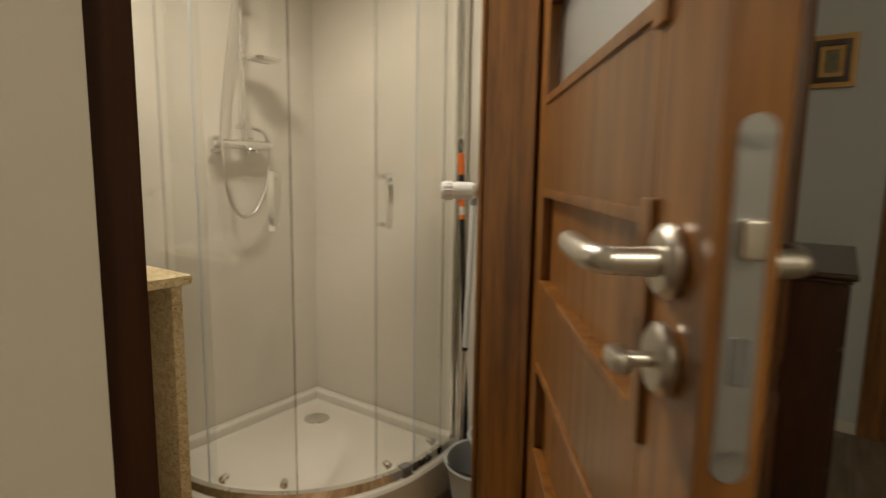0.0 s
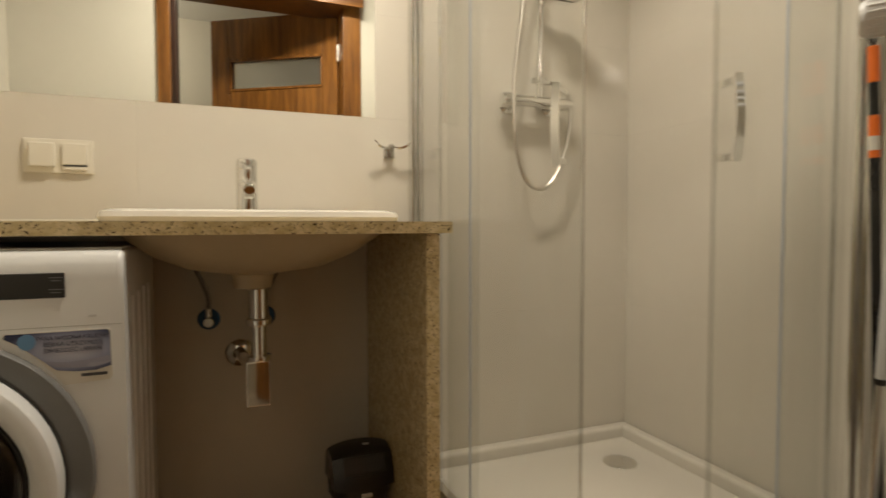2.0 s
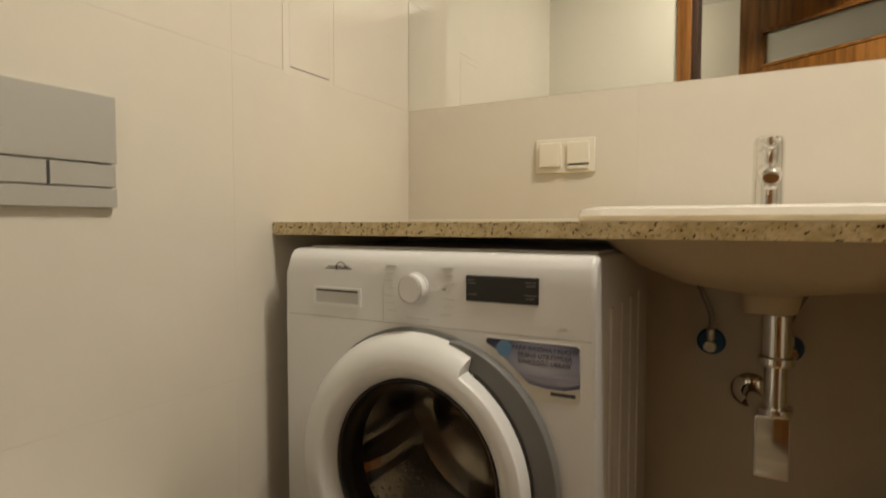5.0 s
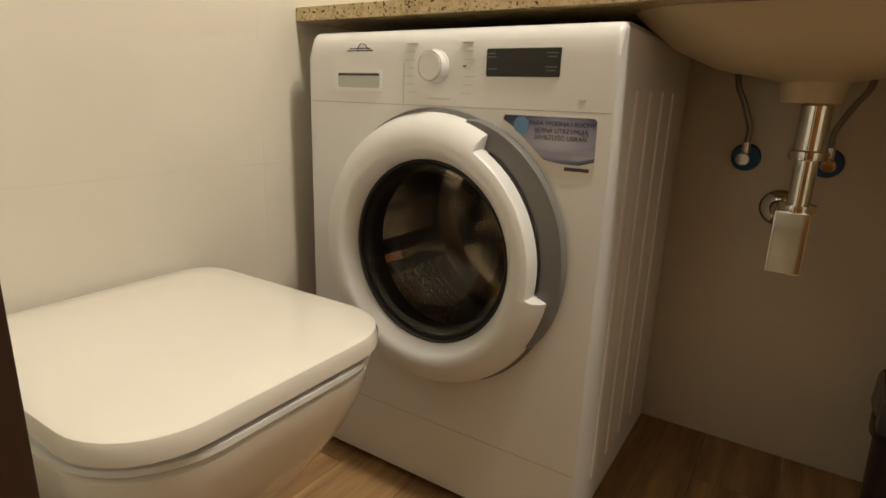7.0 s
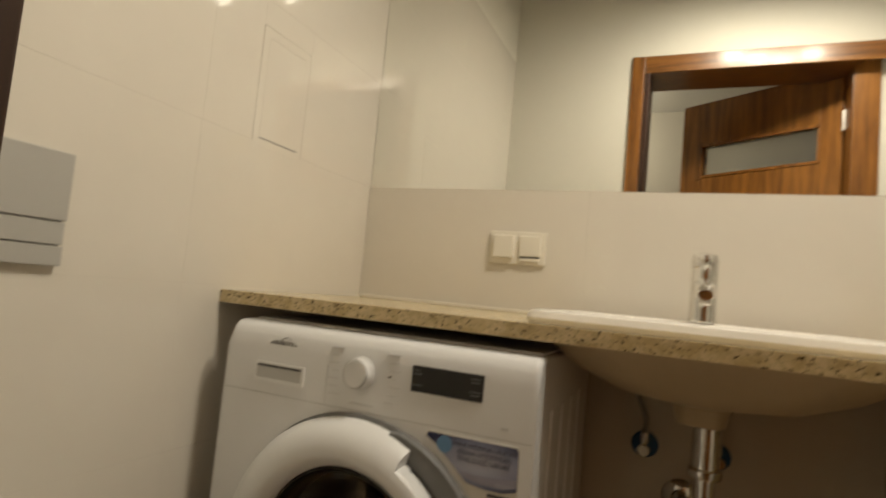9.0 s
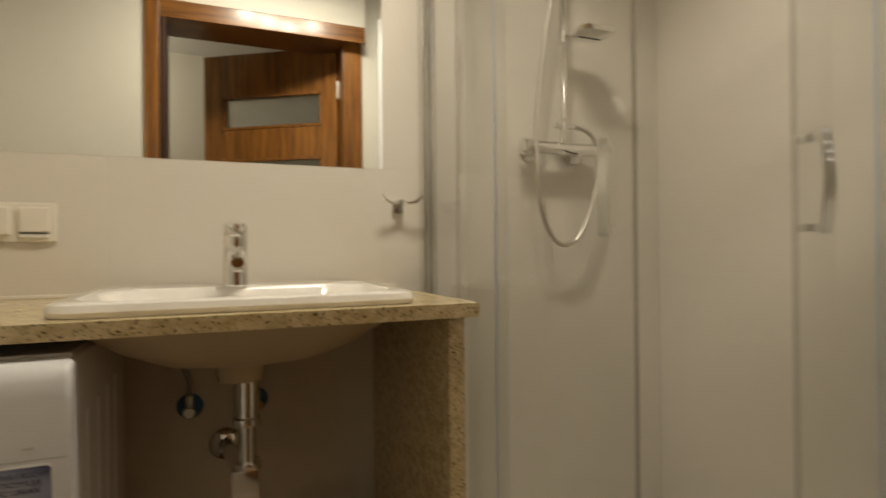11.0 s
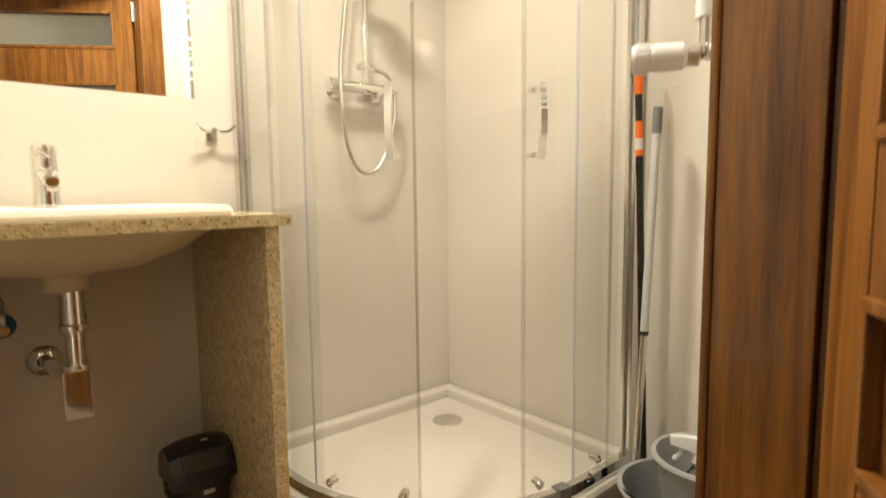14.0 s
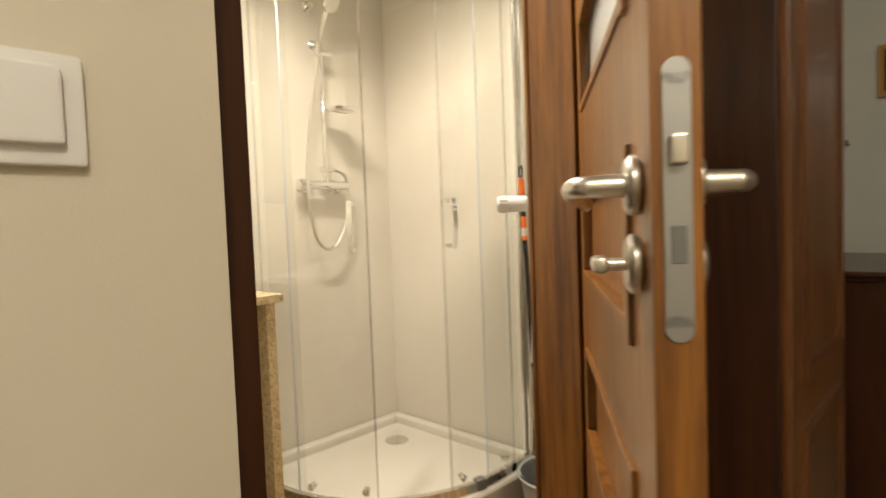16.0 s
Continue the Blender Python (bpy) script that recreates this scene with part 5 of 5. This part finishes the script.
part("trigger", tube(smooth_path([SP + dirn * 0.030 + Vector((0, 0, 0.328)), SP + dirn * 0.038 + Vector((0, 0, 0.312)), SP + dirn * 0.054 + Vector((0, 0, 0.294))], 4), 0.006, 8), WHITEPLASTIC, spray)
spray.location.z += 0.018
cap = thing("detergent_bottle", (1.665, 0.855, 0.094), "detergent bottle with a magenta cap in the bucket", "bottle")
part("bottle", lathe([(0, 0.094), (0.030, 0.094), (0.032, 0.10), (0.032, 0.21), (0.018, 0.235), (0, 0.235)], (1.665, 0.875, 0), (0, 0, 1), 24), WHITEPLASTIC, cap)
part("cap", lathe([(0, 0.232), (0.019, 0.232), (0.021, 0.238), (0.019, 0.268), (0.013, 0.276), (0, 0.276)], (1.665, 0.875, 0), (0, 0, 1), 24), MAGENTA, cap, "magenta cap")

# ---- hallway ----
dresser = thing("dresser", (2.5, 0.26, 0), "dark brown wooden dresser with a moulded top", "dresser")
part("body", box(2.09, 2.90, 0.05, HALL_Y - 0.005, 0.06, 0.872, 0.004), DARKWOOD, dresser)
part("top", joined(box(2.06, 2.93, 0.02, HALL_Y - 0.003, 0.882, 0.902, 0.007, 3), box(2.072, 2.918, 0.032, HALL_Y - 0.004, 0.870, 0.884, 0.005)), DARKWOOD, dresser)
part("plinth", box(2.11, 2.88, 0.07, HALL_Y - 0.01, 0.0, 0.062), DARKWOOD, dresser)
for k in range(4):
    part("drawer", box(2.11, 2.88, 0.036, 0.052, 0.085 + k * 0.195, 0.268 + k * 0.195, 0.004), DARKWOOD, dresser)
wardrobe = thing("wardrobe", (1.26, 0.29, 0), "tall dark brown wooden wardrobe with a panelled front behind the door", "wardrobe")
# body darker than the door: the side's shade is put into its colour
part("body", box(1.012, 1.510, 0.180, 0.424, 0.056, 2.05, 0.004), SHADEWOOD, wardrobe)
wdoor = part("door", box(1.018, 1.505, 0.163, 0.181, 0.06, 2.03, 0.005), LITWARDROBE, wardrobe)
for lo, hi in ((0.80, 1.95), (0.12, 0.72)):
    part("moulding", ring_plate(rounded(1.085, 1.44, lo, hi, 0.002, 2), rounded(1.110, 1.415, lo + 0.025, hi - 0.025, 0.002, 2), 0.154, 0.164), LITWARDROBE, wdoor)
    part("panel", box(1.125, 1.40, 0.158, 0.1645, lo + 0.04, hi - 0.04, 0.005), LITWARDROBE, wdoor)
part("plinth", box(1.03, 1.49, 0.195, 0.42, 0.0, 0.0555), SHADEWOOD, wardrobe)
picture = thing("picture", (3.2, 0.178, 1.695), "small painting in a carved gilt frame on the hallway wall", "picture")


def on_end(bm):
    """From (x, y, z) drawn facing -y to the end wall facing -x."""
    return moved(bm, Matrix(((0, 1, 0, 3.2), (-1, 0, 0, 0.178), (0, 0, 1, 1.695), (0, 0, 0, 1))))


for grow, y0, y1, m_ in ((0.0, -0.022, -0.004, GOLD), (-0.022, -0.030, -0.006, DARKWOOD), (-0.040, -0.018, -0.004, GOLD)):
    part("picture_frame", on_end(ring_plate(rounded(-0.092 - grow, 0.092 + grow, -0.114 - grow, 0.114 + grow, 0.002, 2), rounded(-0.068 - grow, 0.068 + grow, -0.090 - grow, 0.090 + grow, 0.002, 2), y0, y1)), m_, picture)
part("canvas", on_end(box(-0.05, 0.05, -0.008, -0.003, -0.07, 0.07)), CANVAS, picture)
hall_door = tagged(new("door_2"), "walnut-brown door casing at the end of the hallway", "door frame", "", "structure")
part("casing", box(3.184, 3.2, -0.150, -0.065, 0, 2.06, 0.004), DOORWOOD, hall_door)
part("casing", box(3.184, 3.2, -1.040, -0.955, 0, 2.06, 0.004), DOORWOOD, hall_door)
part("head_casing", box(3.185, 3.2, -0.955, -0.150, 1.98, 2.06, 0.004), DOORWOOD, hall_door)
part("door_panel", box(3.19, 3.2, -0.955, -0.150, 0.005, 1.98), DOORWOOD, hall_door)
solid("key_hook", joined(rod((3.2, 0.384, 1.385), (3.17, 0.384, 1.385), 0.006), rod((3.172, 0.384, 1.385), (3.168, 0.384, 1.405), 0.005)), BLACKPLASTIC, "small black hook on the hallway wall", "hook")


# ---- tiles and planks ----
def tile_mesh(w, h, depth, material, name):
    """A slab on its back face, w along x and h along z, front towards -y, with chamfered front edges."""
    c = 0.0001
    bm = bmesh.new()
    back = [bm.verts.new((x, 0, z)) for x, z in ((0, 0), (w, 0), (w, h), (0, h))]
    mid = [bm.verts.new((x, -depth + c, z)) for x, z in ((0, 0), (w, 0), (w, h), (0, h))]
    front = [bm.verts.new((x, -depth, z)) for x, z in ((c, c), (w - c, c), (w - c, h - c), (c, h - c))]
    for a, b in ((back, mid), (mid, front)):
        for i in range(4):
            bm.faces.new((a[i], a[(i + 1) % 4], b[(i + 1) % 4], b[i]))
    bm.faces.new(front)
    return mesh_of(name, bm, material, False)


MESHES = {}


def lay(parent, name, m, w, h, depth, material):
    key = (name, round(w, 4), round(h, 4), depth)
    if key not in MESHES:
        MESHES[key] = tile_mesh(w, h, depth, material, name)
    ob = new(name, MESHES[key])
    ob.parent = parent
    ob.matrix_basis = m


J = 0.00008
NORTH = lambda u, z: Matrix.Translation((u, YN + 0.006, z))
WEST = lambda u, z: Matrix(((0, -1, 0, XW - 0.006), (1, 0, 0, u), (0, 0, 1, z), (0, 0, 0, 1)))
EAST = lambda u, z: Matrix(((0, 1, 0, XE + 0.006), (-1, 0, 0, u), (0, 0, 1, z), (0, 0, 0, 1)))
for k in range(-1, 7):
    z0 = max(ROW0 + k * ROWH, 0.0)
    z1 = ROW0 + (k + 1) * ROWH
    for u0, u1 in ((XW, 0.255), (0.255, 0.867), (0.867, 1.467), (1.467, XE)):
        if k > 3 - 1 + 1 and u1 < 0.9:
            continue
        lay(wall_north, "tile", NORTH(u0 + J, z0 + J), u1 - u0 - 2 * J, z1 - z0 - 2 * J, 0.006, TILE)
    for u0, u1 in ((1.4, 2.0), (0.8, 1.4), (BACK_W, 0.8)):
        if k in (4,) and u0 == 1.4:
            for a, b in ((1.4, 1.526), (1.684, 2.0)):
                lay(wall_west, "tile", WEST(a + J, z0 + J), b - a - 2 * J, z1 - z0 - 2 * J, 0.006, TILE)
            lay(wall_west, "tile", WEST(1.526 + J, 1.437 + J), 0.158 - 2 * J, z1 - 1.437 - 2 * J, 0.006, TILE)
            continue
        lay(wall_west, "tile", WEST(u0 + J, z0 + J), u1 - u0 - 2 * J, z1 - z0 - 2 * J, 0.006, TILE)
    for u0, u1 in ((2.0, 1.4), (1.4, 0.8), (0.8, BACK_E)):
        lay(wall_east, "tile", EAST(u0 - J, z0 + J), u0 - u1 - 2 * J, z1 - z0 - 2 * J, 0.006, TILE)

PW, PL = 0.155, 0.90
FLOOR_Y = lambda x, y: Matrix(((1, 0, 0, x), (0, 0, 1, y), (0, -1, 0, -0.006), (0, 0, 0, 1)))
n_cols = int((XE - XW) / PW) + 1
for i in range(n_cols):
    x0, x1 = XW + i * PW, min(XW + (i + 1) * PW, XE)
    y = FRAME_Y + 0.03 - (0.0, 0.52, 0.27, 0.71)[i % 4]
    while y < YN:
        a, b = max(y, FRAME_Y + 0.035), min(y + PL, YN)
        if b - a > 0.02 and x1 - x0 > 0.02:
            lay(floor, "plank", FLOOR_Y(x0 + 0.0006, a + 0.0008), x1 - x0 - 0.0016, b - a - 0.0016, 0.006, PLANK)
        y += PL
FLOOR_X = lambda x, y: Matrix(((0, 0, 1, x), (-1, 0, 0, y), (0, -1, 0, -0.006), (0, 0, 0, 1)))
i = 0
y = FRAME_Y + 0.029
while y > -1.6:
    y0 = max(y - 0.19, -1.6)
    x = -1.6 - (0.0, 0.8, 0.4)[i % 3]
    while x < 3.2:
        a, b = max(x, -1.6), min(x + 1.28, 3.2)
        if b - a > 0.02 and y - y0 > 0.02:
            lay(floor_hall, "plank", FLOOR_X(a + 0.0008, y - 0.0008), y - y0 - 0.0016, b - a - 0.0016, 0.006, HALLPLANK)
        x += 1.28
    y -= 0.19
    i += 1
